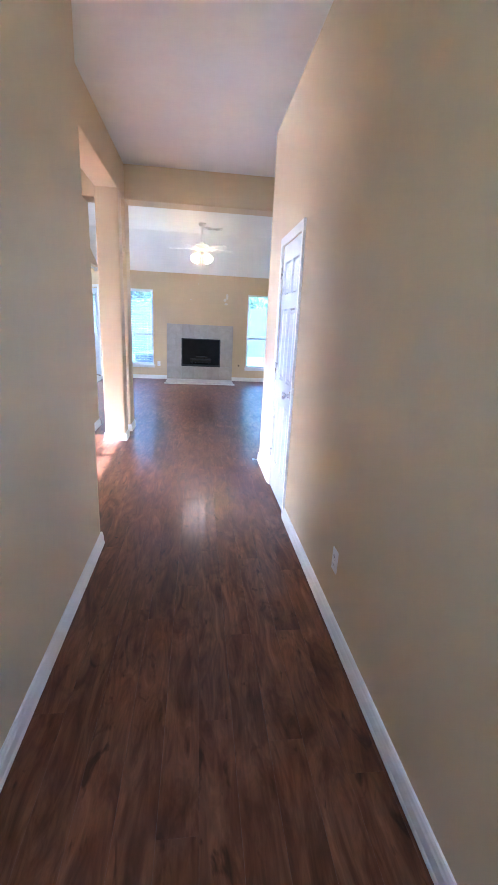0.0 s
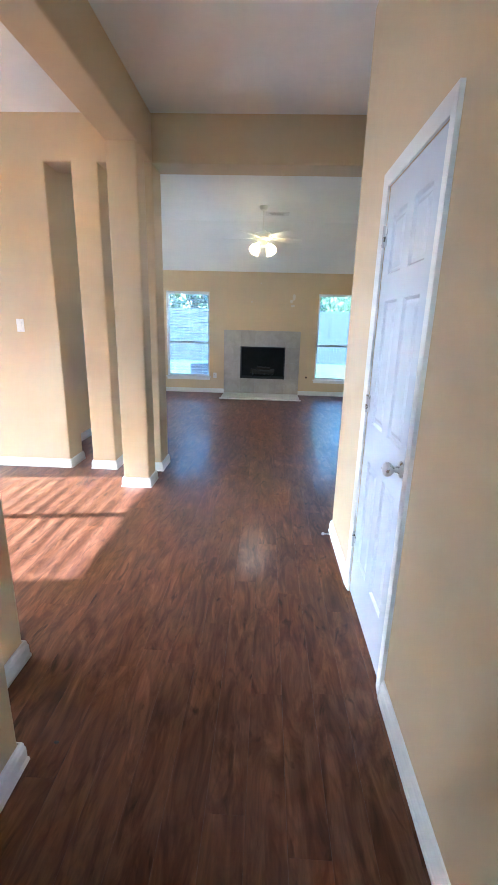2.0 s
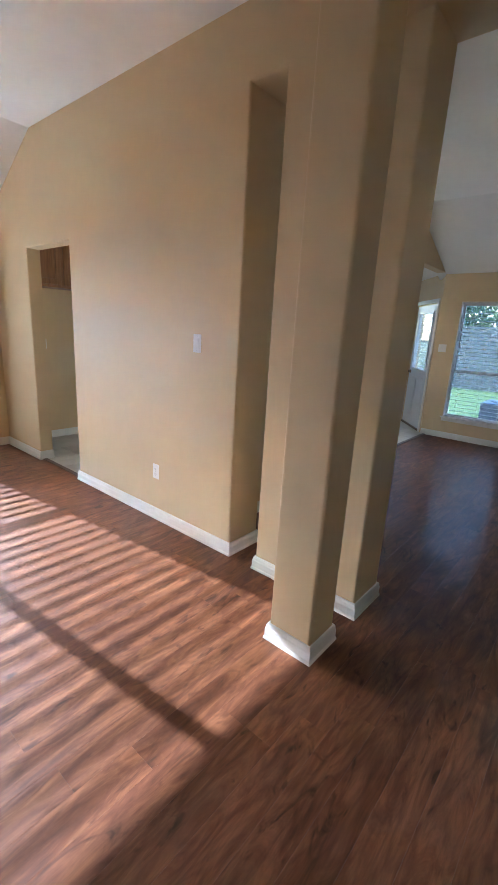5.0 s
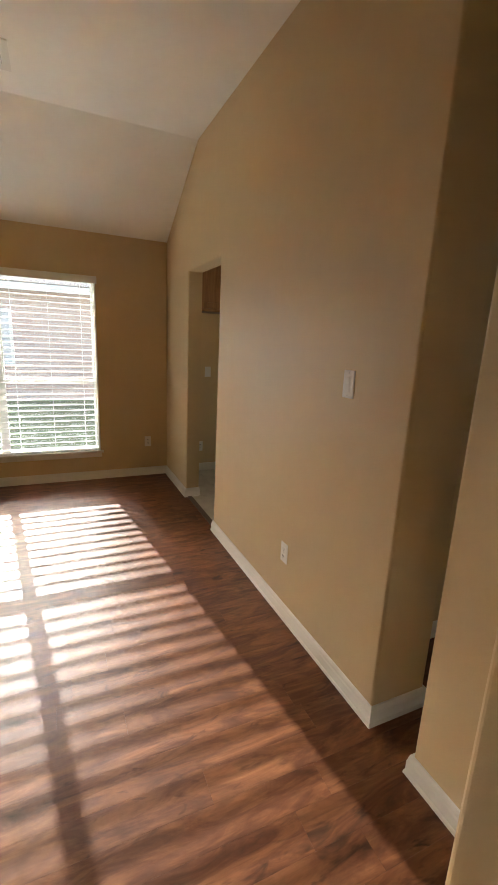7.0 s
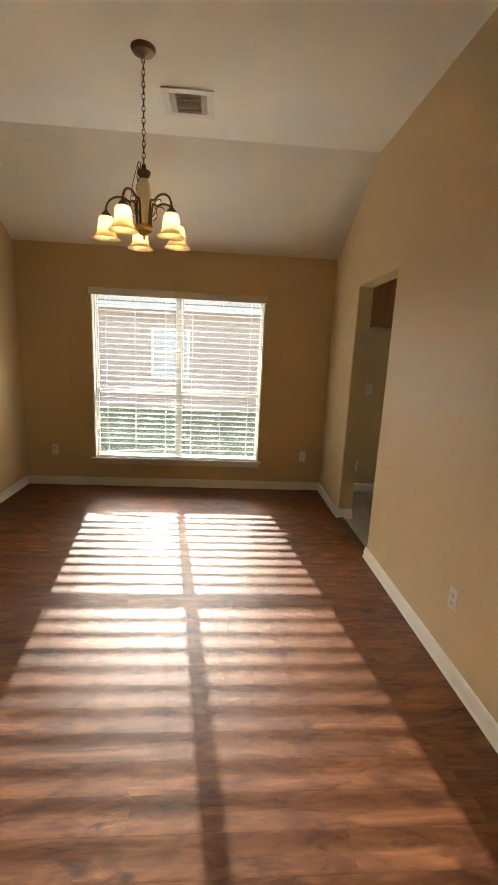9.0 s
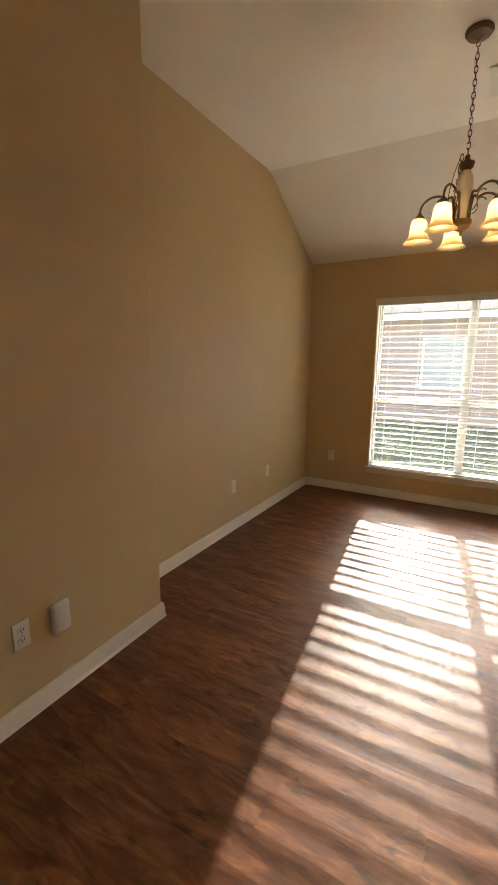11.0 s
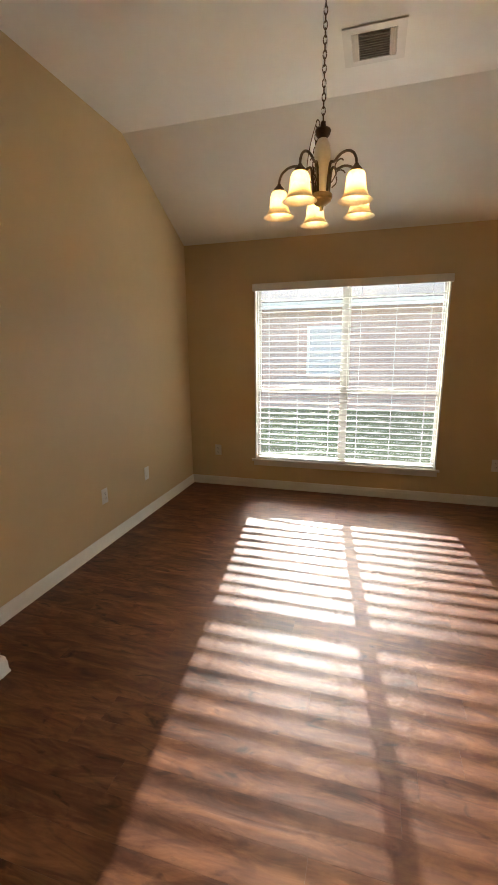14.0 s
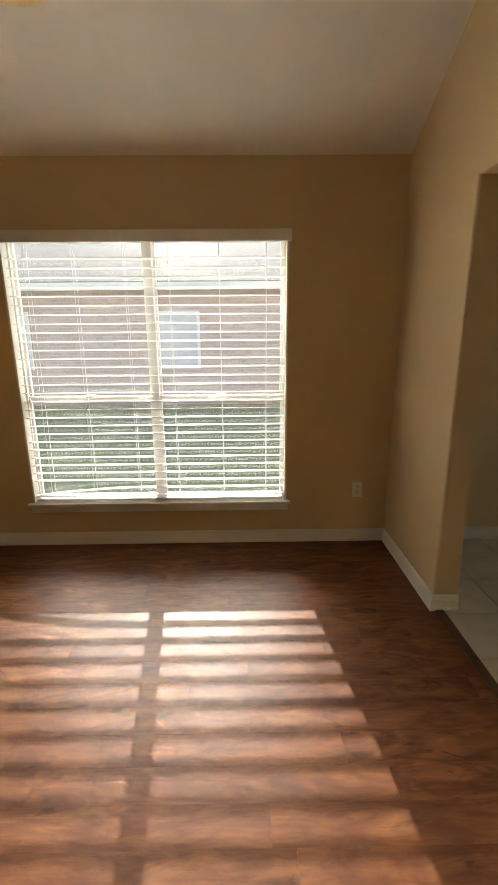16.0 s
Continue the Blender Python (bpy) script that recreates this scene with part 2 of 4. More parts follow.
def shade_mat(name, low, high):
    """Cream alabaster glass that lets the bulb's light through."""
    m, nt, b = nodes_of(name)
    n = noisy(nt, place(nt), 22, 4, 0.6, 1.5)
    col = ramp(nt, n, [(0.3, low), (0.7, high)])
    nt.links.new(col, b.inputs["Base Color"])
    b.inputs["Roughness"].default_value = 0.35
    t = nt.nodes.new("ShaderNodeBsdfTranslucent")
    nt.links.new(col, t.inputs["Color"])
    mx = nt.nodes.new("ShaderNodeMixShader")
    mx.inputs["Fac"].default_value = 0.5
    nt.links.new(b.outputs[0], mx.inputs[1])
    nt.links.new(t.outputs[0], mx.inputs[2])
    nt.links.new(mx.outputs[0], nt.nodes["Material Output"].inputs["Surface"])
    return m


SHADE = shade_mat("alabaster_glass", (0.88, 0.74, 0.50), (0.95, 0.86, 0.66))
MILK = shade_mat("milk_glass", (0.88, 0.85, 0.78), (0.95, 0.93, 0.88))


def glow_mat(name, color, strength):
    m, nt, b = nodes_of(name)
    b.inputs["Base Color"].default_value = (0.9, 0.85, 0.75, 1)
    b.inputs["Emission Color"].default_value = (*color, 1)
    b.inputs["Emission Strength"].default_value = strength
    return m


FAN_GLOW = glow_mat("lit_fan_bulb", (1.0, 0.80, 0.53), 18.0)
GLOW = glow_mat("lit_bulb", (1.0, 0.78, 0.50), BULB)


def brick_mat():
    m, nt, b = nodes_of("neighbour_brick")
    g = nt.nodes.new("ShaderNodeNewGeometry")
    sep = nt.nodes.new("ShaderNodeSeparateXYZ")
    nt.links.new(g.outputs["Position"], sep.inputs[0])
    c = nt.nodes.new("ShaderNodeCombineXYZ")
    nt.links.new(sep.outputs["Y"], c.inputs["X"])
    nt.links.new(sep.outputs["Z"], c.inputs["Y"])
    t = nt.nodes.new("ShaderNodeTexBrick")
    nt.links.new(c.outputs[0], t.inputs["Vector"])
    t.inputs["Color1"].default_value = (0.46, 0.32, 0.28, 1)
    t.inputs["Color2"].default_value = (0.54, 0.40, 0.36, 1)
    t.inputs["Mortar"].default_value = (0.53, 0.45, 0.41, 1)
    t.inputs["Scale"].default_value = 1.0
    t.inputs["Brick Width"].default_value = 0.2
    t.inputs["Row Height"].default_value = 0.075
    t.inputs["Mortar Size"].default_value = 0.01
    nt.links.new(t.outputs["Color"], b.inputs["Base Color"])
    b.inputs["Roughness"].default_value = 0.9
    return m


BRICK = brick_mat()
SHUT = plain("shut_blind_pale", (0.52, 0.55, 0.58), 0.25, 0, 0.05, 3)


def grass_mat(name, low, high, scale):
    m, nt, b = nodes_of(name)
    n1 = noisy(nt, place(nt), 0.5, 5, 0.6)
    n2 = noisy(nt, place(nt), scale, 3, 0.7)
    c = mixed(nt, 0.5, ramp(nt, n1, [(0.3, low), (0.7, high)]), ramp(nt, n2, [(0.3, low), (0.7, high)]))
    nt.links.new(c, b.inputs["Base Color"])
    b.inputs["Roughness"].default_value = 0.9
    bumped(nt, b, n2, 0.8, 0.03)
    return m


GRASS = grass_mat("lawn", (0.024, 0.058, 0.008), (0.05, 0.10, 0.015), 18)
LEAF = grass_mat("leaves", (0.035, 0.075, 0.018), (0.09, 0.14, 0.04), 4)
FENCEWOOD = plain("weathered_cedar", (0.055, 0.062, 0.058), 0.9, 0, 0.2, 5, 0.4, 20)

# ---------------------------------------------------------------- mesh helpers
def mesh_of(name, bm):
    bmesh.ops.recalc_face_normals(bm, faces=bm.faces)
    me = bpy.data.meshes.new(name)
    bm.to_mesh(me)
    bm.free()
    return me


def smooth(me, angle=35):
    for p in me.polygons:
        p.use_smooth = True
    me.set_sharp_from_angle(angle=radians(angle))
    return me


def solid(name, bm, material, label="", category="", group="", kind="", soft=False):
    me = mesh_of(name, bm)
    me.materials.append(material)
    if soft:
        smooth(me)
    return tagged(new(name, me), label, category, group, kind)


def part(name, bm, material, parent, label="", soft=False):
    me = mesh_of(name, bm)
    me.materials.append(material)
    if soft:
        smooth(me)
    ob = new(name, me)
    ob.parent = parent
    if label:
        ob["label"] = label
    return ob


def thing(name, at, label, category, group="", kind=""):
    ob = new(name)
    ob.empty_display_size = 0.1
    ob.matrix_world = at if isinstance(at, Matrix) else Matrix.Translation(at)
    return tagged(ob, label, category, group, kind)


def box(bm, lo, hi, bevel=0.0, seg=1):
    m = Matrix.LocRotScale([(a + b) / 2 for a, b in zip(lo, hi)], None, [b - a for a, b in zip(lo, hi)])
    r = bmesh.ops.create_cube(bm, size=1, matrix=m)
    if bevel:
        edges = list({e for v in r["verts"] for e in v.link_edges})
        bmesh.ops.bevel(bm, geom=edges, offset=bevel, segments=seg, affect="EDGES", profile=0.5)
    return bm


def boxes(*items, bevel=0.0, seg=1):
    bm = bmesh.new()
    for lo, hi in items:
        box(bm, lo, hi, bevel, seg)
    return bm


def lathe(bm, profile, steps=24, at=(0, 0, 0)):
    rings = []
    for r, z in profile:
        if r < 1e-5:
            rings.append([bm.verts.new((at[0], at[1], at[2] + z))])
        else:
            rings.append([bm.verts.new((at[0] + r * math.cos(2 * math.pi * i / steps), at[1] + r * math.sin(2 * math.pi * i / steps), at[2] + z)) for i in range(steps)])
    for a, b in zip(rings, rings[1:]):
        for i in range(steps):
            j = (i + 1) % steps
            q = [a[i % len(a)], a[j % len(a)], b[j % len(b)], b[i % len(b)]]
            u = []
            for v in q:
                if v not in u:
                    u.append(v)
            if len(u) > 2:
                bm.faces.new(u)
    return bm


def tube(bm, pts, r, steps=8, closed=False):
    pts = [Vector(p) for p in pts]
    rings = []
    n = len(pts)
    for i, p in enumerate(pts):
        a = pts[(i - 1) % n] if (closed or i) else p
        b = pts[(i + 1) % n] if (closed or i < n - 1) else p
        q = (b - a).to_track_quat("Z", "Y")
        rings.append([bm.verts.new(p + q @ Vector((r * math.cos(2 * math.pi * k / steps), r * math.sin(2 * math.pi * k / steps), 0))) for k in range(steps)])
    pairs = list(zip(rings, rings[1:])) + ([(rings[-1], rings[0])] if closed else [])
    for a, b in pairs:
        for k in range(steps):
            bm.faces.new((a[k], a[(k + 1) % steps], b[(k + 1) % steps], b[k]))
    if not closed:
        bm.faces.new(rings[0])
        bm.faces.new(rings[-1])
    return bm


def cyl(bm, p, q, r, steps=16):
    return tube(bm, [p, q], r, steps)


def grid_wall(us, zs, full, a0, a1, axis, round_edge=None, r=0.014):
    """A wall with openings: cells between the cuts us and zs, full(i, j) tells which are solid; a0..a1 is its thickness
    across the axis ('x': the wall runs along x). round_edge(u, z, a) picks corner edges to be rounded."""
    bm = bmesh.new()
    store = {}

    def vert(u, z, a):
        k = (round(u, 4), round(z, 4), round(a, 4))
        if k not in store:
            store[k] = bm.verts.new((u, a, z) if axis == "x" else (a, u, z))
        return store[k]
    nu, nz = len(us) - 1, len(zs) - 1

    def is_full(i, j):
        return 0 <= i < nu and 0 <= j < nz and full(i, j)
    for i in range(nu):
        for j in range(nz):
            if not is_full(i, j):
                continue
            u0, u1, z0, z1 = us[i], us[i + 1], zs[j], zs[j + 1]
            for a in (a0, a1):
                bm.faces.new([vert(u0, z0, a), vert(u1, z0, a), vert(u1, z1, a), vert(u0, z1, a)])
            if not is_full(i - 1, j):
                bm.faces.new([vert(u0, z0, a0), vert(u0, z0, a1), vert(u0, z1, a1), vert(u0, z1, a0)])
            if not is_full(i + 1, j):
                bm.faces.new([vert(u1, z0, a0), vert(u1, z0, a1), vert(u1, z1, a1), vert(u1, z1, a0)])
            if not is_full(i, j - 1):
                bm.faces.new([vert(u0, z0, a0), vert(u1, z0, a0), vert(u1, z0, a1), vert(u0, z0, a1)])
            if not is_full(i, j + 1):
                bm.faces.new([vert(u0, z1, a0), vert(u1, z1, a0), vert(u1, z1, a1), vert(u0, z1, a1)])
    bmesh.ops.recalc_face_normals(bm, faces=bm.faces)
    if round_edge:
        pick = []
        for e in bm.edges:
            if len(e.link_faces) == 2 and e.is_convex and e.calc_face_angle() > 1:
                c = (e.verts[0].co + e.verts[1].co) / 2
                u, a = (c.x, c.y) if axis == "x" else (c.y, c.x)
                if round_edge(u, c.z, a):
                    pick.append(e)
        bmesh.ops.bevel(bm, geom=pick, offset=r, segments=4, affect="EDGES", profile=0.5)
    return bm


STRUCT = dict(kind="structure")
KX0, KX1, KH = -4.125, -3.30, 2.13   # kitchen doorway
H = 3.08          # flat ceiling of hall, dining room and living room
SOFFIT = 2.725     # underside of beams and headers
LOW = 2.48        # kitchen and breakfast ceiling
WX = -4.955       # inner face of the dining room's window wall
NY = 10.43        # inner face of the fireplace wall
EX = 2.66         # inner face of the living room's east wall
HX0, HX1 = -0.155, 1.135   # hall walls
PX0, PX1 = -0.635, -0.398  # column line between hall and dining room

# ---------------------------------------------------------------- floors
sub = boxes(((-5.1, 1.88, -0.2), (HX1 + 0.1, 5.335, -0.007)), ((HX0 - 0.2, -1.75, -0.2), (HX1 + 0.1, 1.88, -0.007)), ((HX1 + 0.1, 3.95, -0.2), (2.8, 5.335, -0.007)), ((-1.74, 5.335, -0.2), (2.8, 10.58, -0.007)))
floor = solid("floor", sub, SUBFLOOR, "dark walnut-look plank floor with a satin sheen", "floor", **STRUCT)
tile_base = boxes(((-5.1, 5.335, -0.2), (-1.745, 13.0, -0.004)))
tile_floor = solid("floor_tiled", tile_base, GROUT, "beige ceramic tile floor with pale grout", "tiled floor", **STRUCT)
strip = boxes(((KX0 + 0.014, 5.312, -0.001), (KX1 - 0.014, 5.356, 0.009)), bevel=0.003, seg=2)
solid("threshold_kitchen", strip, STRIP, "dark wood reducer strip in the kitchen doorway", "threshold", **STRUCT)
strip = boxes(((-1.765, 6.66, -0.001), (-1.72, 10.42, 0.009)), bevel=0.003, seg=2)
solid("threshold_breakfast", strip, STRIP, "dark wood reducer strip beside the tiles", "threshold", **STRUCT)

# ---------------------------------------------------------------- walls
T = 0.13


def tan_wall(name, bm, label="tan painted wall with a faint orange-peel texture", soft=False):
    return solid(name, bm, WALL, label, "wall", **STRUCT)


# hall: left wall, turning the corner into the dining room's south wall
bm = bmesh.new()
box(bm, (HX0 - 0.25, -1.6, 0), (HX0, 2.356, H))
bmesh.ops.bevel(bm, geom=[e for e in bm.edges if abs(e.verts[0].co.x - HX0) < 1e-4 and abs(e.verts[1].co.x - HX0) < 1e-4 and abs(e.verts[0].co.y - 2.356) < 1e-4 and abs(e.verts[1].co.y - 2.356) < 1e-4], offset=0.014, segments=4, affect="EDGES", profile=0.5)
tan_wall("wall_hall_west", bm)
bm = bmesh.new()
box(bm, (-1.995, 1.95, 0), (HX0 - 0.25, 2.356, H))
bmesh.ops.bevel(bm, geom=[e for e in bm.edges if all(abs(v.co.x + 1.995) < 1e-4 and abs(v.co.y - 2.356) < 1e-4 for v in e.verts)], offset=0.014, segments=4, affect="EDGES", profile=0.5)
tan_wall("wall_dining_south_stub", bm)
tan_wall("wall_dining_south", boxes(((WX - 0.15, 1.88, 0), (-1.995, 2.03, H))))
# hall: right wall with the closet doorway
DY0, DY1, DH = 2.765, 3.425, 2.045
us, zs = [-1.6, DY0, DY1, 4.14], [0, DH, H]
tan_wall("wall_hall_east", grid_wall(us, zs, lambda i, j: not (i == 1 and j == 0), HX1, HX1 + T, "y",
                                     lambda u, z, a: abs(u - 4.14) < 1e-3 and abs(a - HX1) < 1e-3 and 0.01 < z < H))
tan_wall("wall_side_hall_south", boxes(((HX1 + T, 4.01, 0), (EX, 4.14, H))))
# closing wall behind the walk; its glazed opening is added to light the hall
tan_wall("wall_hall_south", grid_wall([HX0, 0.03, 0.95, HX1], [0, 1.4, 2.9, H], lambda i, j: not (i == 1 and j == 1), -1.73, -1.6, "x"))
g = solid("window_unseen_hall", boxes(((0.03, -1.70, 1.4), (0.95, -1.695, 2.9))), GLASS, "clear glass behind the walk, unseen, added to light the hall", "window", **STRUCT)
g.visible_shadow = False
bm = boxes(((HX1 + T + 0.5, 2.3, 0), (HX1 + T + 0.6, 3.9, H)), ((HX1 + T, 2.3, 0), (HX1 + T + 0.5, 2.4, H)), ((HX1 + T, 3.8, 0), (HX1 + T + 0.5, 3.9, H)))
tan_wall("wall_closet", bm, "plain closet walls behind the closed door")
# dining window wall
WY0, WY1, WZ0, WZ1 = 2.768, 4.574, 0.305, 2.098
us, zs = [1.88, WY0, WY1, 5.30], [0, WZ0, WZ1, 3.2]
tan_wall("wall_dining_west", grid_wall(us, zs, lambda i, j: not (i == 1 and j == 1), WX - 0.15, WX, "y"))
# dining north wall: doorway to the kitchen
us, zs = [WX - 0.15, KX0, KX1, -1.78], [0, KH, H]
tan_wall("wall_dining_north", grid_wall(us, zs, lambda i, j: not (i == 1 and j == 0), 5.30, 5.43, "x",
                                        lambda u, z, a: KX0 - 0.01 < u < KX1 + 0.01 and 0.01 < z < KH + 0.01 and a < 5.31))
# thick part of that wall with two tall slots, and the beam on to the side hall
us = [-1.78, -1.325, -1.095, -0.865, PX0, PX1, 1.43, EX]
zs = [0, SOFFIT, H]
tan_wall("wall_living_south", grid_wall(us, zs, lambda i, j: j == 1 or i in (0, 2, 4, 6), 5.30, 5.59, "x",
                                        lambda u, z, a: 0.01 < z < SOFFIT + 0.01 and -1.4 < u < 1.5), "tan painted wall and beam with two tall slot openings")
# header between hall and dining room, on two square columns
bm = bmesh.new()
box(bm, (PX0, 2.356, SOFFIT), (PX1, 5.30, H))
bmesh.ops.bevel(bm, geom=[e for e in bm.edges if all(abs(v.co.z - SOFFIT) < 1e-4 for v in e.verts) and abs(e.verts[0].co.x - e.verts[1].co.x) < 1e-4], offset=0.014, segments=4, affect="EDGES", profile=0.5)
tan_wall("wall_header_dining", bm, "tan painted header carried by two square columns")
for y0, y1 in ((2.61, 2.81), (4.855, 5.07)):
    bm = bmesh.new()
    box(bm, (PX0, y0, 0), (PX1, y1, SOFFIT))
    bmesh.ops.bevel(bm, geom=[e for e in bm.edges if abs(e.verts[0].co.z - e.verts[1].co.z) > 1], offset=0.016, segments=4, affect="EDGES", profile=0.5)
    solid("column", bm, WALL, "square tan painted column with rounded corners", "column", "hall columns", "structure")
# kitchen and breakfast
tan_wall("wall_pantry", boxes(((-1.78, 5.59, 0), (-1.65, 6.62, H))))
tan_wall("wall_breakfast_header", boxes(((-1.93, 6.62, LOW), (-1.80, NY, H))), "tan wall above the breakfast room opening")
# the opening in this wall is added, out of view, to let daylight in
tan_wall("wall_kitchen_west", grid_wall([5.30, 6.9, 8.3, 11.70], [0, 0.6, 1.5, LOW + 0.1], lambda i, j: not (i == 1 and j == 1), WX - 0.15, WX, "y"))
# fireplace wall with two windows
LWX0, LWX1, RWX0, RWX1, LZ0, LZ1 = -1.505, -0.605, 1.635, 2.48, 0.325, 2.07
us, zs = [-1.80, LWX0, LWX1, 0.04, 1.015, RWX0, RWX1, EX + T], [0, LZ0, 1.02, LZ1, 2.6]
tan_wall("wall_living_north", grid_wall(us, zs, lambda i, j: not ((i in (1, 5) and j in (1, 2)) or (i == 3 and j == 1)), NY, NY + 0.15, "x"))
tan_wall("wall_living_east", boxes(((EX, 4.01, 0), (EX + T, NY, 3.2))))
# breakfast bay: a slanted wall with the garden door, then a wall with a window
DIAG = Matrix.Translation((-1.80, NY + 0.02, 0)) @ pose(0, 0, 0, 0, 0, 129)   # local x runs along the slanted wall
bm = grid_wall([0, 0.13, 1.02, 1.62], [0, 2.07, LOW + 0.1], lambda i, j: not (i == 1 and j == 0), -0.15, 0, "x")
bm.transform(DIAG)
tan_wall("wall_bay_slanted", bm)
us, zs = [WX - 0.15, -4.75, -2.90, -2.7], [0, 0.88, 2.28, LOW + 0.1]
tan_wall("wall_breakfast_north", grid_wall(us, zs, lambda i, j: not (i == 1 and j == 1), 11.70, 11.85, "x"))

# ---------------------------------------------------------------- ceilings
bm = boxes(((-3.90, 1.88, H), (EX + T, 5.30, H + 0.15)), ((HX0 - 0.25, -1.75, H), (EX, 1.88, H + 0.15)))
v = [bm.verts.new(c) for c in ((-3.90, 1.88, H), (-3.90, 5.46, H), (WX - 0.15, 5.46, 2.43), (WX - 0.15, 1.88, 2.43), (-3.90, 1.88, H + 0.15), (-3.90, 5.46, H + 0.15), (WX - 0.15, 5.46, 2.58), (WX - 0.15, 1.88, 2.58))]
for q in ((0, 1, 2, 3), (4, 5, 6, 7), (0, 1, 5, 4), (1, 2, 6, 5), (2, 3, 7, 6), (3, 0, 4, 7)):
    bm.faces.new([v[k] for k in q])
solid("ceiling", bm, CEIL, "off-white ceiling sloping down to the window wall", "ceiling", **STRUCT)
bm = boxes(((-1.93, 5.30, H), (EX + T, 8.98, H + 0.15)))
v = [bm.verts.new(c) for c in ((-1.93, 8.98, H), (EX + T, 8.98, H), (EX + T, NY + 0.15, 2.40), (-1.93, NY + 0.15, 2.40), (-1.93, 8.98, H + 0.15), (EX + T, 8.98, H + 0.15), (EX + T, NY + 0.15, 2.55), (-1.93, NY + 0.15, 2.55))]
for q in ((0, 1, 2, 3), (4, 5, 6, 7), (0, 1, 5, 4), (1, 2, 6, 5), (2, 3, 7, 6), (3, 0, 4, 7)):
    bm.faces.new([v[k] for k in q])
solid("ceiling_living", bm, CEIL, "off-white living room ceiling sloping to the fireplace wall", "ceiling", **STRUCT)
bm = boxes(((WX, 5.43, LOW), (-1.93, 11.70, LOW + 0.1)), ((-1.93, 5.59, LOW), (-1.78, 6.62, LOW + 0.1)))
solid("ceiling_breakfast", bm, CEIL, "low white ceiling over kitchen and breakfast room", "ceiling", **STRUCT)

# ---------------------------------------------------------------- baseboards
PROFILE = [(0.0, 0.0), (0.019, 0.0), (0.0185, 0.008), (0.017, 0.014), (0.014, 0.018), (0.014, 0.058), (0.011, 0.066), (0.010, 0.078), (0.006, 0.088), (0.0, 0.09)]


def baseboard(runs):
    """Each run: (x0, y0, x1, y1, ends) with the room on the left of the way from 0 to 1; ends: mitre sign at start and end."""
    for x0, y0, x1, y1, e0, e1 in runs:
        d = Vector((x1 - x0, y1 - y0, 0)).normalized()
        nrm = Vector((-d.y, d.x, 0))
        bm = bmesh.new()
        a = [bm.verts.new(Vector((x0, y0, 0)) - d * e0 * o + nrm * o + Vector((0, 0, z))) for o, z in PROFILE]
        b = [bm.verts.new(Vector((x1, y1, 0)) + d * e1 * o + nrm * o + Vector((0, 0, z))) for o, z in PROFILE]
        n = len(PROFILE)
        for k in range(n):
            bm.faces.new((a[k], a[(k + 1) % n], b[(k + 1) % n], b[k]))
        bm.faces.new(a)
        bm.faces.new(b)
        solid("baseboard", bm, TRIM, "white painted moulded baseboard", "baseboard", **STRUCT)


def outside(pts):
    """Baseboards along a chain of points with the room on the left; mitres follow the turns."""
    turn = [0.0]
    for a, b, c in zip(pts, pts[1:], pts[2:]):
        cr = (b[0] - a[0]) * (c[1] - b[1]) - (b[1] - a[1]) * (c[0] - b[0])
        turn.append(-1.0 if cr > 0 else 1.0)
    turn.append(0.0)
    baseboard([(*a, *b, turn[i], turn[i + 1]) for i, (a, b) in enumerate(zip(pts, pts[1:]))])


def ring(x0, y0, x1, y1):
    """All four sides of a column or pier, room outside."""
    baseboard([(x0, y0, x0, y1, 1, 1), (x0, y1, x1, y1, 1, 1), (x1, y1, x1, y0, 1, 1), (x1, y0, x0, y0, 1, 1)])


# rooms lie on the left of each chain
outside([(KX0, 5.43), (KX0, 5.30), (WX, 5.30), (WX, 2.03), (-1.995, 2.03), (-1.995, 2.356), (HX0, 2.356), (HX0, -1.6), (HX1, -1.6), (HX1, DY0 - 0.062)])
outside([(-1.65, 6.62), (-1.65, 5.59), (-1.325, 5.59), (-1.325, 5.30), (KX1, 5.30), (KX1, 5.43)])
outside([(HX1, DY1 + 0.062), (HX1, 4.14), (EX, 4.14), (EX, 5.30), (1.43, 5.30), (1.43, 5.59), (EX, 5.59), (EX, NY), (1.305, NY)])
outside([(-0.285, NY), (-1.80, NY)])
ring(-1.095, 5.30, -0.865, 5.59)
ring(PX0, 5.30, PX1, 5.59)
ring(PX0, 2.61, PX1, 2.81)
ring(PX0, 4.855, PX1, 5.07)
outside([(WX, 11.70), (WX, 5.43), (KX0, 5.43)])
outside([(KX1, 5.43), (-1.78, 5.43), (-1.78, 6.62), (-1.65, 6.62)])
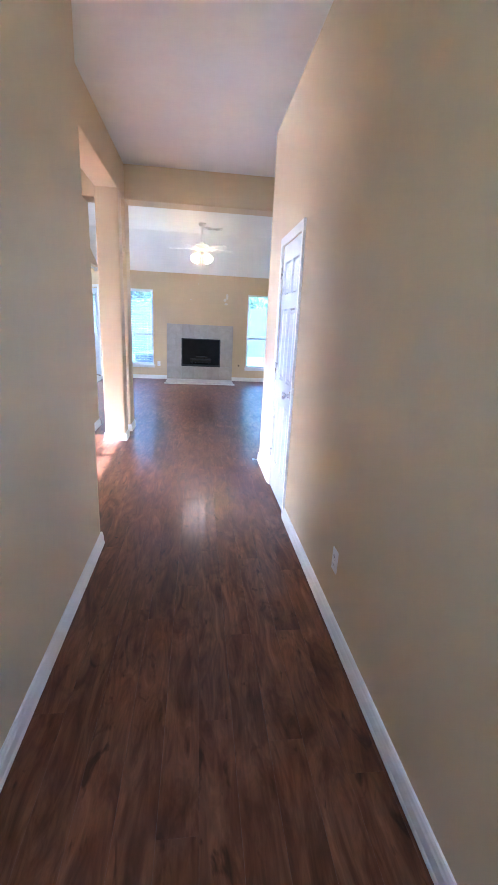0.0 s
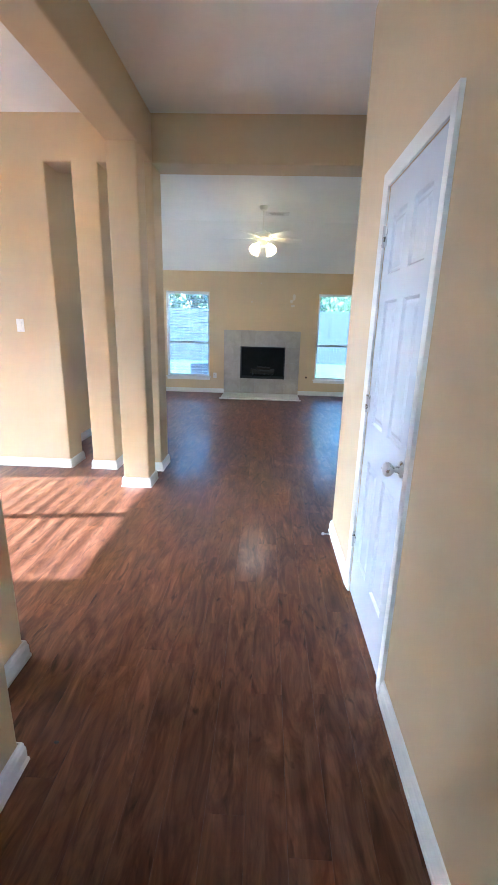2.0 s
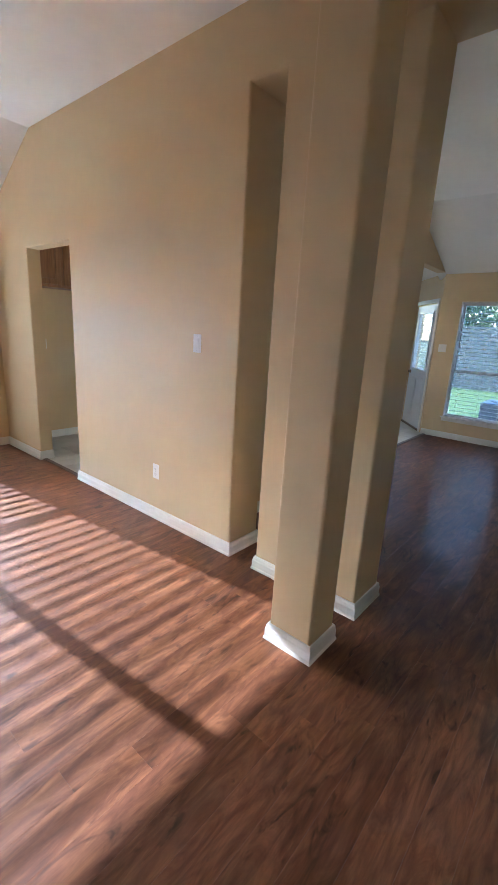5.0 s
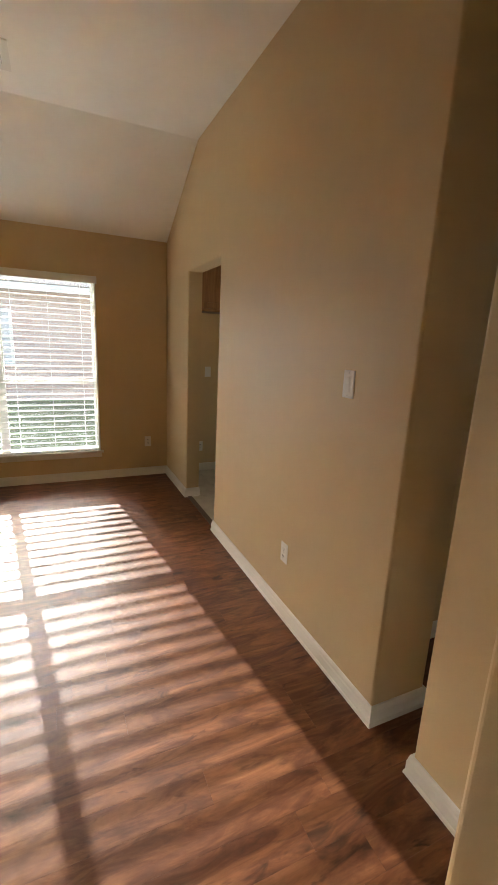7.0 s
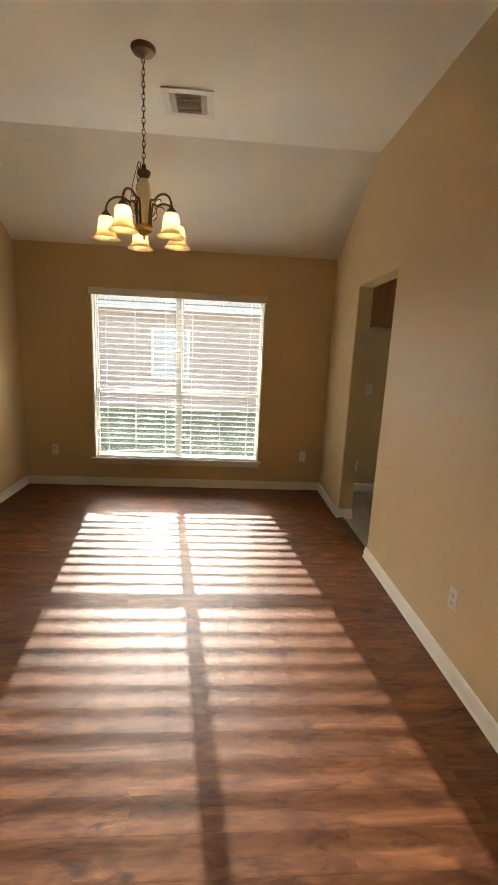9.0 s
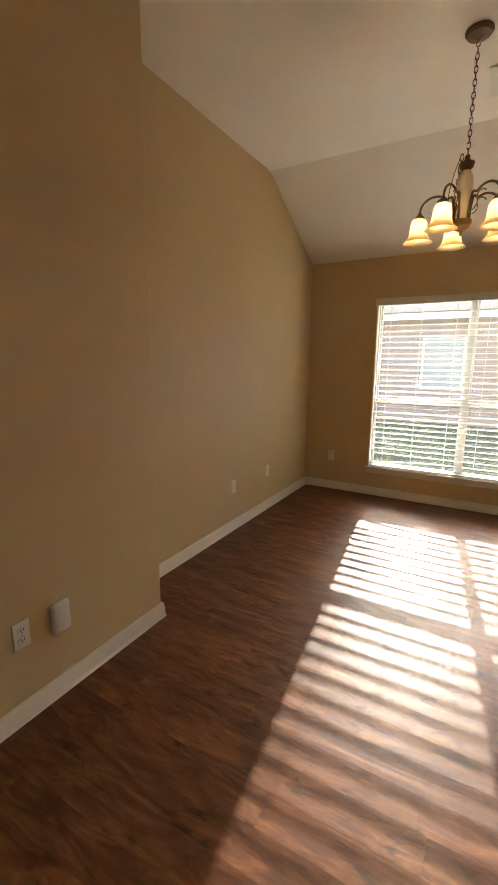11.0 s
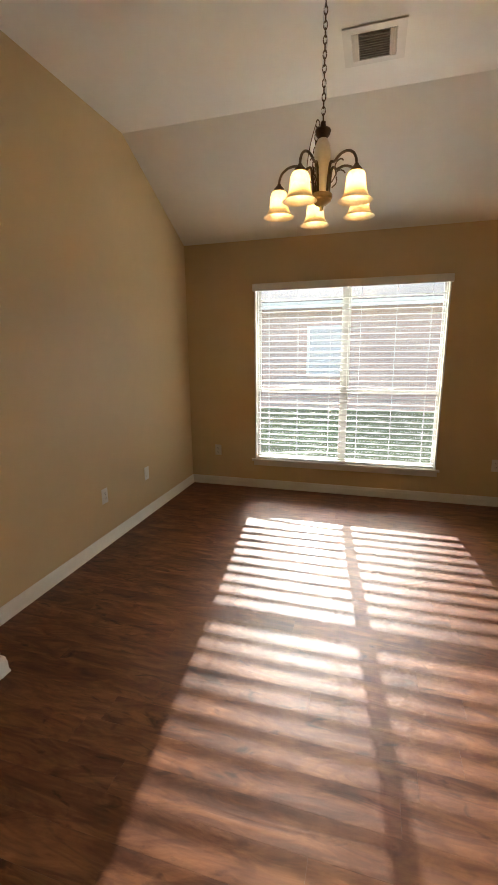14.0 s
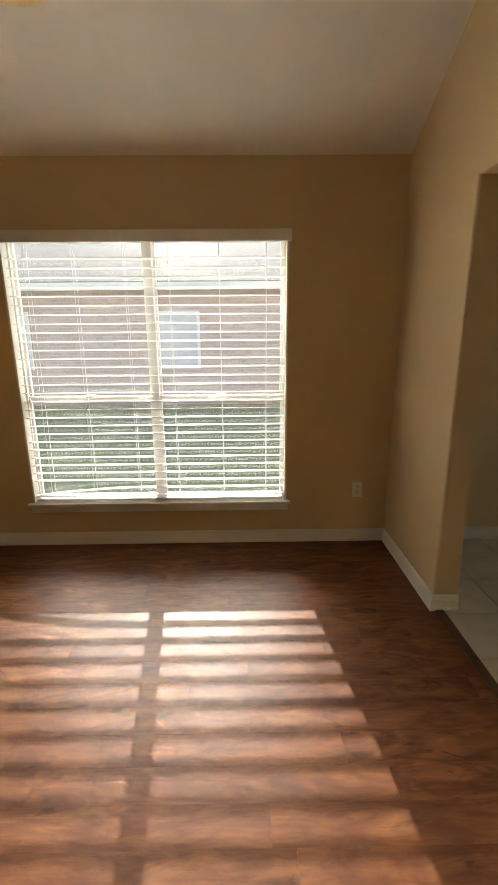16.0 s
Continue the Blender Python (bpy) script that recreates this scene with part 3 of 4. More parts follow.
# ---------------------------------------------------------------- closet door
def six_panel_door():
    d = thing("door_1", (HX1, DY0, 0), "closed white six-panel closet door with nickel knob", "door", kind="structure")
    w, h, t = DY1 - DY0 - 0.006, DH - 0.014, 0.036
    y0, z0 = 0.003, 0.010
    cols = [(0.10, w / 2 - 0.045), (w / 2 + 0.045, w - 0.10)]
    rows = [(0.24, 0.80), (0.99, 1.55), (1.66, 1.90)]
    us = sorted({0, w, *[c for p in cols for c in p]})
    zs = sorted({0, h, *[c for p in rows for c in p]})
    bm = grid_wall([y0 + u for u in us], [z0 + z for z in zs], lambda i, j: not (i in (1, 3) and j in (1, 3, 5)), 0.002, 0.002 + t, "y")
    part("door_frame", bm, DOOR, d)
    for c0, c1 in cols:
        for r0, r1 in rows:
            bm = bmesh.new()
            y_, Y_, z_, Z_ = y0 + c0, y0 + c1, z0 + r0, z0 + r1
            steps = [(0.0, 0.002), (0.010, 0.012), (0.022, 0.012), (0.040, 0.004)]
            loops = [[bm.verts.new(c) for c in ((x, y_ + s, z_ + s), (x, Y_ - s, z_ + s), (x, Y_ - s, Z_ - s), (x, y_ + s, Z_ - s))] for s, x in steps]
            for a, b in zip(loops, loops[1:]):
                for k in range(4):
                    bm.faces.new((a[k], a[(k + 1) % 4], b[(k + 1) % 4], b[k]))
            bm.faces.new(loops[-1])
            back = [bm.verts.new(c) for c in ((t, y_, z_), (t, Y_, z_), (t, Y_, Z_), (t, y_, Z_))]
            for k in range(4):
                bm.faces.new((loops[0][k], loops[0][(k + 1) % 4], back[(k + 1) % 4], back[k]))
            bm.faces.new(back)
            part("panel", bm, DOOR, d)
    bm = bmesh.new()
    lathe(bm, [(0.0, 0.0), (0.032, 0.0), (0.032, 0.004), (0.027, 0.008), (0.013, 0.012), (0.011, 0.028), (0.017, 0.034), (0.026, 0.042), (0.0285, 0.052), (0.026, 0.062), (0.017, 0.069), (0.0, 0.071)], 28)
    bm.transform(pose(0.002, 0.062, 0.936, 0, -90, 0))
    part("door_knob", bm, NICKEL, d, "round brushed nickel knob on a rosette", True)
    for z in (0.33, 1.08, 1.84):
        bm = bmesh.new()
        cyl(bm, (-0.007, w + 0.004, z - 0.045), (-0.007, w + 0.004, z + 0.045), 0.0065, 12)
        box(bm, (-0.002, w - 0.024, z - 0.044), (0.0015, w + 0.002, z + 0.044))
        part("hinge", bm, NICKEL, d, "small nickel hinge")
    return d


six_panel_door()


def casing(name, label):
    c = thing(name, (HX1, DY0, 0), label, "door casing", kind="structure")
    w, o = DY1 - DY0, 0.06
    prof = [(0.0, 0.0), (0.0, -0.010), (0.012, -0.012), (0.045, -0.016), (o, -0.016), (o, 0.0)]

    def leg(a, b, side):
        bm = bmesh.new()
        ends = []
        for (yy, zz, k) in (a, b):
            ends.append([bm.verts.new((x, yy + side[0] * p, zz + k * p)) for p, x in prof])
        n = len(prof)
        for k in range(n):
            bm.faces.new((ends[0][k], ends[0][(k + 1) % n], ends[1][(k + 1) % n], ends[1][k]))
        bm.faces.new(ends[0])
        bm.faces.new(ends[1])
        return bm
    part("casing_leg", leg((0, 0, 0), (0, DH, 1), (-1,)), TRIM, c)
    part("casing_leg", leg((w, 0, 0), (w, DH, 1), (1,)), TRIM, c)
    bm = bmesh.new()
    a = [bm.verts.new((x, -p, DH + p)) for p, x in prof]
    b = [bm.verts.new((x, w + p, DH + p)) for p, x in prof]
    n = len(prof)
    for k in range(n):
        bm.faces.new((a[k], a[(k + 1) % n], b[(k + 1) % n], b[k]))
    bm.faces.new(a)
    bm.faces.new(b)
    part("casing_head", bm, TRIM, c)


casing("trim_closet_door", "white painted moulded casing round the closet door")

# ---------------------------------------------------------------- windows
def slat_mesh(length, width=0.047, crown=0.0025, tilt=6.0, sag=0.0):
    """A slightly crowned slat along local y, with its near edge at +x."""
    bm = bmesh.new()
    n = 5
    cuts = 16 if sag else 1
    rows = []
    for s in range(cuts + 1):
        y = -length / 2 + length * s / cuts
        drop = sag * max(0.0, 1 - (s / cuts) / 0.42) ** 1.6 if sag else 0.0
        top, bot = [], []
        for k in range(n):
            x = width * (k / (n - 1) - 0.5)
            z = crown * (1 - (2 * k / (n - 1) - 1) ** 2) - drop
            top.append(bm.verts.new((x, y, z + 0.0014)))
            bot.append(bm.verts.new((x, y, z - 0.0014)))
        rows.append(top + bot[::-1])
    m = 2 * n
    for a, b in zip(rows, rows[1:]):
        for k in range(m):
            bm.faces.new((a[k], a[(k + 1) % m], b[(k + 1) % m], b[k]))
    bm.faces.new(rows[0])
    bm.faces.new(rows[-1])
    bm.transform(pose(0, 0, 0, 0, tilt, 0))
    me = mesh_of("slat", bm)
    me.materials.append(SLAT)
    return smooth(me, 40)


def blind(m, width, z0, z1, pitch, label, tilt, cords, valance=True, bent=False, over=0.006):
    """Horizontal blind; local y runs along the window, local x into the room, z up from the floor."""
    b = thing("window_blind", m, label, "window blind")
    if valance:
        bm = boxes(((0.0, -width / 2 - over, z1 - 0.062), (0.014, width / 2 + over, z1 + 0.008)), ((-0.035, -width / 2 - over, z1 - 0.062), (0.0, -width / 2 - over + 0.012, z1 + 0.008)), ((-0.035, width / 2 + over - 0.012, z1 - 0.062), (0.0, width / 2 + over, z1 + 0.008)), bevel=0.003, seg=2)
        part("valance", bm, TRIM, b, "painted wooden valance")
    part("headrail", boxes(((-0.056, -width / 2 + 0.006, z1 - 0.045), (-0.008, width / 2 - 0.006, z1 - 0.004)), bevel=0.002), SLAT, b)
    n = int((z1 - 0.09 - z0) / pitch)
    me = slat_mesh(width - 0.02, tilt=tilt)
    bow = slat_mesh(width - 0.02, tilt=tilt, sag=0.052) if bent else me
    zs = [z0 + 0.045 + pitch * k for k in range(n)]
    for k, z in enumerate(zs):
        o = new("slat", bow if bent and k == 1 else me)
        o.parent = b
        o.location = (-0.033, 0, z)
        o.rotation_euler = (radians(random.uniform(-0.09, 0.09)), radians(random.uniform(-1.2, 1.2)), 0)
    bottom = min(zs) - 0.03
    part("bottom_rail", boxes(((-0.058, -width / 2 + 0.01, bottom - 0.009), (-0.008, width / 2 - 0.01, bottom + 0.009)), bevel=0.004, seg=2), SLAT, b)
    for c in cords:
        bm = bmesh.new()
        for x in (-0.0595, -0.0065):
            cyl(bm, (x, c, bottom), (x, c, z1 - 0.04), 0.0013, 5)
        part("ladder_cord", bm, CORD, b)
    bm = bmesh.new()
    side = -width / 2 + 0.06
    low = z0 + (z1 - z0) * 0.42
    cyl(bm, (-0.001, side, low), (-0.001, side, z1 - 0.06), 0.0013, 6)
    lathe(bm, [(0, 0), (0.006, 0.004), (0.008, 0.02), (0.004, 0.034), (0, 0.036)], 10, (-0.001, side, low - 0.03))
    part("pull_cord", bm, CORD, b, "thin lift cord with a tassel")
    return b


def window(name, m, width, z0, z1, depth, label, units=1, glass=None):
    """Single-hung window in an opening; local y along it, x into the room (0 is the wall's face)."""
    w = thing(name, m, label, "window", kind="structure")
    lay = -depth + 0.02
    glass = glass or GLASS
    uw = width / units
    rail = z0 + (z1 - z0) * 0.415
    for u in range(units):
        y0, y1 = -width / 2 + u * uw, -width / 2 + (u + 1) * uw
        f = 0.024
        us, zs = [y0, y0 + f, y1 - f, y1], [z0, z0 + f, z1 - f, z1]
        part("window_frame", grid_wall(us, zs, lambda i, j: not (i == 1 and j == 1), lay, lay + 0.06, "y"), VINYL, w)
        s = 0.016
        us, zs = [y0 + f, y0 + f + s, y1 - f - s, y1 - f], [z0 + f, z0 + f + s + 0.01, rail - 0.02, rail + 0.022]
        part("lower_sash", grid_wall(us, zs, lambda i, j: not (i == 1 and j == 1), lay + 0.031, lay + 0.055, "y"), VINYL, w)
        us, zs = [y0 + f, y0 + f + 0.018, y1 - f - 0.018, y1 - f], [rail - 0.018, rail + 0.018, z1 - f - 0.018, z1 - f]
        part("upper_sash", grid_wall(us, zs, lambda i, j: not (i == 1 and j == 1), lay + 0.006, lay + 0.029, "y"), VINYL, w)
        g = part("pane", boxes(((lay + 0.041, y0 + f + s, z0 + f + s), (lay + 0.045, y1 - f - s, rail - 0.02))), glass, w)
        g.visible_shadow = False
        g = part("pane", boxes(((lay + 0.015, y0 + f + 0.016, rail + 0.016), (lay + 0.019, y1 - f - 0.016, z1 - f - 0.016))), glass, w)
        g.visible_shadow = False
        part("sash_lock", boxes(((lay + 0.03, (y0 + y1) / 2 - 0.03, rail + 0.022), (lay + 0.052, (y0 + y1) / 2 + 0.03, rail + 0.034)), bevel=0.004, seg=2), VINYL, w)
    if units == 2:
        part("mullion", boxes(((lay + 0.002, -0.026, z0 + 0.002), (-0.075, 0.026, z1 - 0.002)), bevel=0.002), VINYL, w)
    # painted lining of the opening
    lin = 0.012
    part("lining", boxes(((lay + 0.06, -width / 2 - 0.001, z0), (0.0015, -width / 2 + lin, z1)), ((lay + 0.06, width / 2 - lin, z0), (0.0015, width / 2 + 0.001, z1)), ((lay + 0.06, -width / 2 + lin, z1 - lin), (0.0015, width / 2 - lin, z1 + 0.001))), TRIM, w)
    part("window_sill", boxes(((lay + 0.06, -width / 2 + 0.0015, z0 - 0.004), (0.0, width / 2 - 0.0015, z0 + 0.016)), ((0.0, -width / 2 - 0.03, z0 - 0.004), (0.036, width / 2 + 0.03, z0 + 0.016)), bevel=0.003, seg=2), TRIM, w)
    part("apron", boxes(((0.0005, -width / 2 - 0.012, z0 - 0.055), (0.014, width / 2 + 0.012, z0 - 0.0045)), bevel=0.003, seg=2), TRIM, w)
    return w


DW = Matrix.Translation((WX, (WY0 + WY1) / 2, 0))
window("window_1", DW, WY1 - WY0, WZ0, WZ1, 0.15, "wide white double single-hung window, dusty panes, with sill", 2, DUSTY)
blind(Matrix.Translation((WX + 0.006, (WY0 + WY1) / 2, 0)), WY1 - WY0 - 0.03, WZ0 + 0.016, WZ1, 0.0565, "white two-inch blind, slats open, one slat bent", -4.5, (-0.76, -0.46, -0.14, 0.14, 0.46, 0.76), bent=True, over=0.03)
LWM = Matrix.Translation(((LWX0 + LWX1) / 2, NY, 0)) @ pose(0, 0, 0, 0, 0, -90)
RWM = Matrix.Translation(((RWX0 + RWX1) / 2, NY, 0)) @ pose(0, 0, 0, 0, 0, -90)
window("window_2", LWM, LWX1 - LWX0, LZ0, LZ1, 0.15, "white single-hung window beside the fireplace", 1, DULL)
window("window_3", RWM, RWX1 - RWX0, LZ0, LZ1, 0.15, "white single-hung window without a blind", 1, DULL)
blind(LWM, LWX1 - LWX0 - 0.03, LZ0 + 0.016, LZ1 - 0.014, 0.0565, "white lowered blind with open slats", -6.0, (-0.3, 0.0, 0.3), valance=False)
BWM = Matrix.Translation((-3.825, 11.70, 0)) @ pose(0, 0, 0, 0, 0, -90)
window("window_4", BWM, 1.85, 0.88, 2.28, 0.15, "white double breakfast room window above a sill", 2)

# unseen west window, put in only to brighten the kitchen
window("window_unseen_kitchen", Matrix.Translation((WX, 7.6, 0)), 1.4, 0.6, 1.5, 0.15, "low wide white window, unseen, added to light the kitchen", 2)

# garden door in the slanted wall
gd = thing("door_2", DIAG @ Matrix.Translation((0.13, 0, 0)), "closed white garden door with a blind in its glass", "door", kind="structure")
bm = grid_wall([0.01, 0.14, 0.75, 0.88], [0.025, 1.0, 1.92, 2.045], lambda i, j: not (i == 1 and j == 1), -0.06, -0.015, "x")
part("door_leaf", bm, DOOR, gd)
for u0, u1 in ((0.14, 0.40), (0.49, 0.75)):
    bm = boxes(((u0, -0.0155, 0.20), (u1, -0.007, 0.86)), bevel=0.006, seg=2)
    part("panel", bm, DOOR, gd)
bm = grid_wall([0.115, 0.145, 0.745, 0.775], [0.975, 1.005, 1.915, 1.945], lambda i, j: not (i == 1 and j == 1), -0.0148, 0.003, "x")
part("glass_frame", bm, DOOR, gd, "raised white frame round the glass")
g = part("pane", boxes(((0.14, -0.05, 1.0), (0.75, -0.046, 1.92))), GLASS, gd)
g.visible_shadow = False
for k in range(22):
    part("slat", boxes(((0.15, -0.041, 1.02 + 0.04 * k), (0.74, -0.019, 1.0225 + 0.04 * k))), SLAT, gd)
part("doorsill", boxes(((0.005, -0.12, 0.0), (0.885, 0.02, 0.022)), bevel=0.004), BRONZE, gd, "dark bronze threshold")
bm = bmesh.new()
lathe(bm, [(0, 0), (0.03, 0), (0.028, 0.008), (0.012, 0.012), (0.011, 0.03), (0.026, 0.042), (0.026, 0.06), (0, 0.068)], 20)
bm.transform(pose(0.82, -0.015, 0.93, -90, 0, 0))
part("door_knob", bm, BRONZE, gd, "dark bronze knob", True)
gc = thing("trim_garden_door", DIAG @ Matrix.Translation((0.13, 0, 0)), "white casing round the garden door", "door casing", kind="structure")
part("casing_leg", boxes(((-0.055, 0.0005, 0), (0.0, 0.016, 2.07)), bevel=0.003), TRIM, gc)
part("casing_leg", boxes(((0.89, 0.0005, 0), (0.945, 0.016, 2.07)), bevel=0.003), TRIM, gc)
part("casing_head", boxes(((-0.055, 0.0005, 2.07), (0.945, 0.016, 2.125)), bevel=0.003), TRIM, gc)

# ---------------------------------------------------------------- wall plates
def outlet(m, label="white duplex outlet on the tan wall", slots=True):
    """Local x out of the wall, y along it, z up."""
    o = thing("outlet", m, label, "outlet", "wall outlets")
    part("plate", boxes(((0, -0.0355, -0.058), (0.006, 0.0355, 0.058)), bevel=0.003, seg=2), PLASTIC, o)
    for s in (-1, 1):
        bm = bmesh.new()
        box(bm, (0.0035, -0.017, s * 0.021 - 0.014), (0.0085, 0.017, s * 0.021 + 0.014), 0.0022, 2)
        r = part("receptacle", bm, PLASTIC, o)
        if slots:
            for y in (-0.0065, 0.0065):
                part("slot", boxes(((0.0072, y - 0.0014, s * 0.021 - 0.0015), (0.0092, y + 0.0014, s * 0.021 + 0.0085))), SLOT, r)
            bm = bmesh.new()
            cyl(bm, (0.0072, 0, s * 0.021 - 0.008), (0.0092, 0, s * 0.021 - 0.008), 0.0026, 10)
            part("slot", bm, SLOT, r)
    bm = bmesh.new()
    cyl(bm, (0.004, 0, 0), (0.0075, 0, 0), 0.003, 10)
    part("screw", bm, NICKEL, o)
    return o


def switch(m, label, gang=1):
    o = thing("light_switch", m, label, "light switch")
    w = 0.0355 + 0.023 * (gang - 1)
    part("plate", boxes(((0, -w, -0.058), (0.006, w, 0.058)), bevel=0.003, seg=2), PLASTIC, o)
    for k in range(gang):
        y = (k - (gang - 1) / 2) * 0.046
        bm = boxes(((0.004, y - 0.0165, -0.033), (0.0078, y + 0.0165, 0.033)), bevel=0.001)
        part("rocker_frame", bm, PLASTIC, o)
        bm = boxes(((0.004, y - 0.013, -0.030), (0.0105, y + 0.013, 0.030)), bevel=0.002, seg=2)
        bm.transform(Matrix.Rotation(radians(3.5), 4, "Y"))
        part("rocker", bm, PLASTIC, o)
    for z in (-0.047, 0.047):
        bm = bmesh.new()
        cyl(bm, (0.004, 0, z), (0.0072, 0, z), 0.0028, 10)
        part("screw", bm, NICKEL, o)
    return o


def on_wall(x, y, z, facing):
    return pose(x, y, z, 0, 0, {"E": 0, "N": 90, "W": 180, "S": -90}[facing])


outlet(on_wall(-2.116, 5.30, 0.392, "S"))
outlet(on_wall(WX, 5.084, 0.394, "E"))
outlet(on_wall(WX, 2.346, 0.394, "E"))
outlet(on_wall(-3.305, 2.03, 0.394, "N"))
outlet(on_wall(-3.936, 2.03, 0.394, "N"), "white cable outlet plate on the tan wall", False)
outlet(on_wall(-1.171, 2.356, 0.385, "N"))
outlet(on_wall(HX1, 1.533, 0.355, "W"))
outlet(on_wall(-0.487, NY, 0.37, "S"))
outlet(on_wall(2.60, NY, 0.373, "S"))
outlet(on_wall(WX, 5.70, 0.30, "E"), "white outlet in the kitchen wall")
switch(on_wall(-1.684, 5.30, 1.383, "S"), "white rocker light switch on the tan wall")
switch(on_wall(WX, 5.78, 1.185, "E"), "white light switch in the kitchen")
switch(on_wall(-1.68, NY, 1.381, "S"), "white double light switch beside the window", 2)
bp = thing("blank_cover", on_wall(-1.34, 2.356, 0.375, "N"), "white rounded blank cover box beside the outlet", "wall cover")
part("cover", boxes(((0, -0.043, -0.07), (0.03, 0.043, 0.07)), bevel=0.012, seg=3), PLASTIC, bp, soft=True)
gk = thing("gas_valve", on_wall(1.466, NY, 0.383, "S"), "small dark gas key valve in the wall", "gas valve")
bm = bmesh.new()
lathe(bm, [(0, 0), (0.022, 0), (0.022, 0.004), (0.01, 0.007), (0.009, 0.012), (0, 0.013)], 18)
bm.transform(pose(0, 0, 0, 0, 90, 0))
part("escutcheon", bm, BRONZE, gk)
ds = thing("door_stop", pose(HX1 - 0.014, 4.005, 0.05, 0, 0, 180), "spring door stop screwed to the baseboard", "door stop")
bm = bmesh.new()
tube(bm, [(0.004 + 0.056 * k / 60, 0.006 * math.cos(k * 0.9), 0.006 * math.sin(k * 0.9)) for k in range(61)], 0.0014, 5)
lathe(bm, [(0, 0), (0.011, 0), (0.009, 0.005), (0, 0.006)], 12)
part("spring", bm, NICKEL, ds)
bm = bmesh.new()
cyl(bm, (0.058, 0, 0), (0.075, 0, 0), 0.009, 12)
part("tip", bm, RUBBER, ds, "white rubber tip")
bm = bmesh.new()
bmesh.ops.create_icosphere(bm, subdivisions=1, radius=0.008, matrix=Matrix.LocRotScale((-0.075, 2.436, 0.003), None, (1.4, 0.8, 0.4)))
solid("debris", bm, PEBBLE, "tiny dark crumb lying on the plank floor", "debris")

# ---------------------------------------------------------------- fireplace
FX0, FX1, FY, FZ = -0.285, 1.295, 10.31, 1.325
OX0, OX1, OZ0, OZ1 = 0.063, 0.992, 0.343, 1.0
fp = thing("fireplace", ((FX0 + FX1) / 2, FY, 0), "grey tiled fireplace surround with a black firebox", "fireplace")
fi = fp.matrix_world.inverted()


def local(bm, inv):
    bm.transform(inv)
    return bm


us, zs = [FX0, OX0 - 0.004, OX1 + 0.004, FX1], [0, OZ0 - 0.004, OZ1 + 0.004, FZ]
part("surround", local(grid_wall(us, zs, lambda i, j: not (i == 1 and j == 1), FY + 0.008, NY - 0.001, "x"), fi), GROUT, fp)
xs = [FX0, OX0, OX0 + (OX1 - OX0) / 3, OX0 + 2 * (OX1 - OX0) / 3, OX1, FX1]
zc = [0.03, OZ0, (OZ0 + OZ1) / 2, OZ1, FZ]
for i in range(5):
    for j in range(4):
        if 1 <= i <= 3 and j in (1, 2):
            continue
        part("tile", local(boxes(((xs[i] + 0.0018, FY, zc[j] + 0.0018), (xs[i + 1] - 0.0018, FY + 0.009, zc[j + 1] - 0.0018)), bevel=0.0012), fi), HTILE, fp)
for x0, x1 in ((OX0 + 0.001, OX0 + 0.016), (OX1 - 0.016, OX1 - 0.001)):
    part("trim_side", local(boxes(((x0, FY - 0.004, OZ0), (x1, FY + 0.02, OZ1)), bevel=0.002), fi), IRON, fp)
part("trim_top", local(boxes(((OX0 + 0.016, FY - 0.004, OZ1 - 0.02), (OX1 - 0.016, FY + 0.02, OZ1)), bevel=0.002), fi), IRON, fp)
part("trim_bottom", local(boxes(((OX0 + 0.016, FY - 0.004, OZ0), (OX1 - 0.016, FY + 0.02, OZ0 + 0.02)), bevel=0.002), fi), IRON, fp)
bm = boxes(((OX0, FY + 0.5, OZ0), (OX1, FY + 0.52, OZ1)), ((OX0 - 0.02, FY + 0.02, OZ0), (OX0, FY + 0.52, OZ1)), ((OX1, FY + 0.02, OZ0), (OX1 + 0.02, FY + 0.52, OZ1)), ((OX0, FY + 0.02, OZ0 - 0.02), (OX1, FY + 0.52, OZ0)), ((OX0, FY + 0.02, OZ1), (OX1, FY + 0.52, OZ1 + 0.02)))
part("firebox", local(bm, fi), FIREBRICK, fp, "mottled black firebox lining")
part("chase", local(boxes(((OX0 - 0.1, NY + 0.43, -0.2), (OX1 + 0.1, NY + 0.53, 3.4)), ((OX0 - 0.2, NY + 0.151, -0.2), (OX0 - 0.1, NY + 0.53, 3.4)), ((OX1 + 0.1, NY + 0.151, -0.2), (OX1 + 0.2, NY + 0.53, 3.4))), fi), BRICK, fp, "brick chimney chase outside")
gr = thing("fire_grate", ((OX0 + OX1) / 2, FY + 0.25, OZ0), "black iron grate with ceramic logs", "fire grate")
bm = bmesh.new()
for k in range(6):
    cyl(bm, (-0.22 + 0.088 * k, -0.1, 0.07), (-0.22 + 0.088 * k, 0.12, 0.07), 0.008, 8)
for x in (-0.2, 0.2):
    for y in (-0.09, 0.11):
        cyl(bm, (x, y, 0), (x, y, 0.07), 0.008, 8)
part("grate", bm, IRON, gr)
for x0, y0, z0, x1, y1, z1, r in ((-0.26, 0.06, 0.125, 0.25, 0.08, 0.125, 0.05), (-0.2, -0.05, 0.115, 0.22, -0.03, 0.12, 0.04), (-0.12, 0.03, 0.2, 0.16, -0.01, 0.19, 0.032)):
    bm = bmesh.new()
    tube(bm, [Vector((x0, y0, z0)).lerp(Vector((x1, y1, z1)), k / 6) + Vector((0, random.uniform(-0.008, 0.008), random.uniform(-0.006, 0.006))) for k in range(7)], r, 10)
    part("log", bm, LOG, gr)
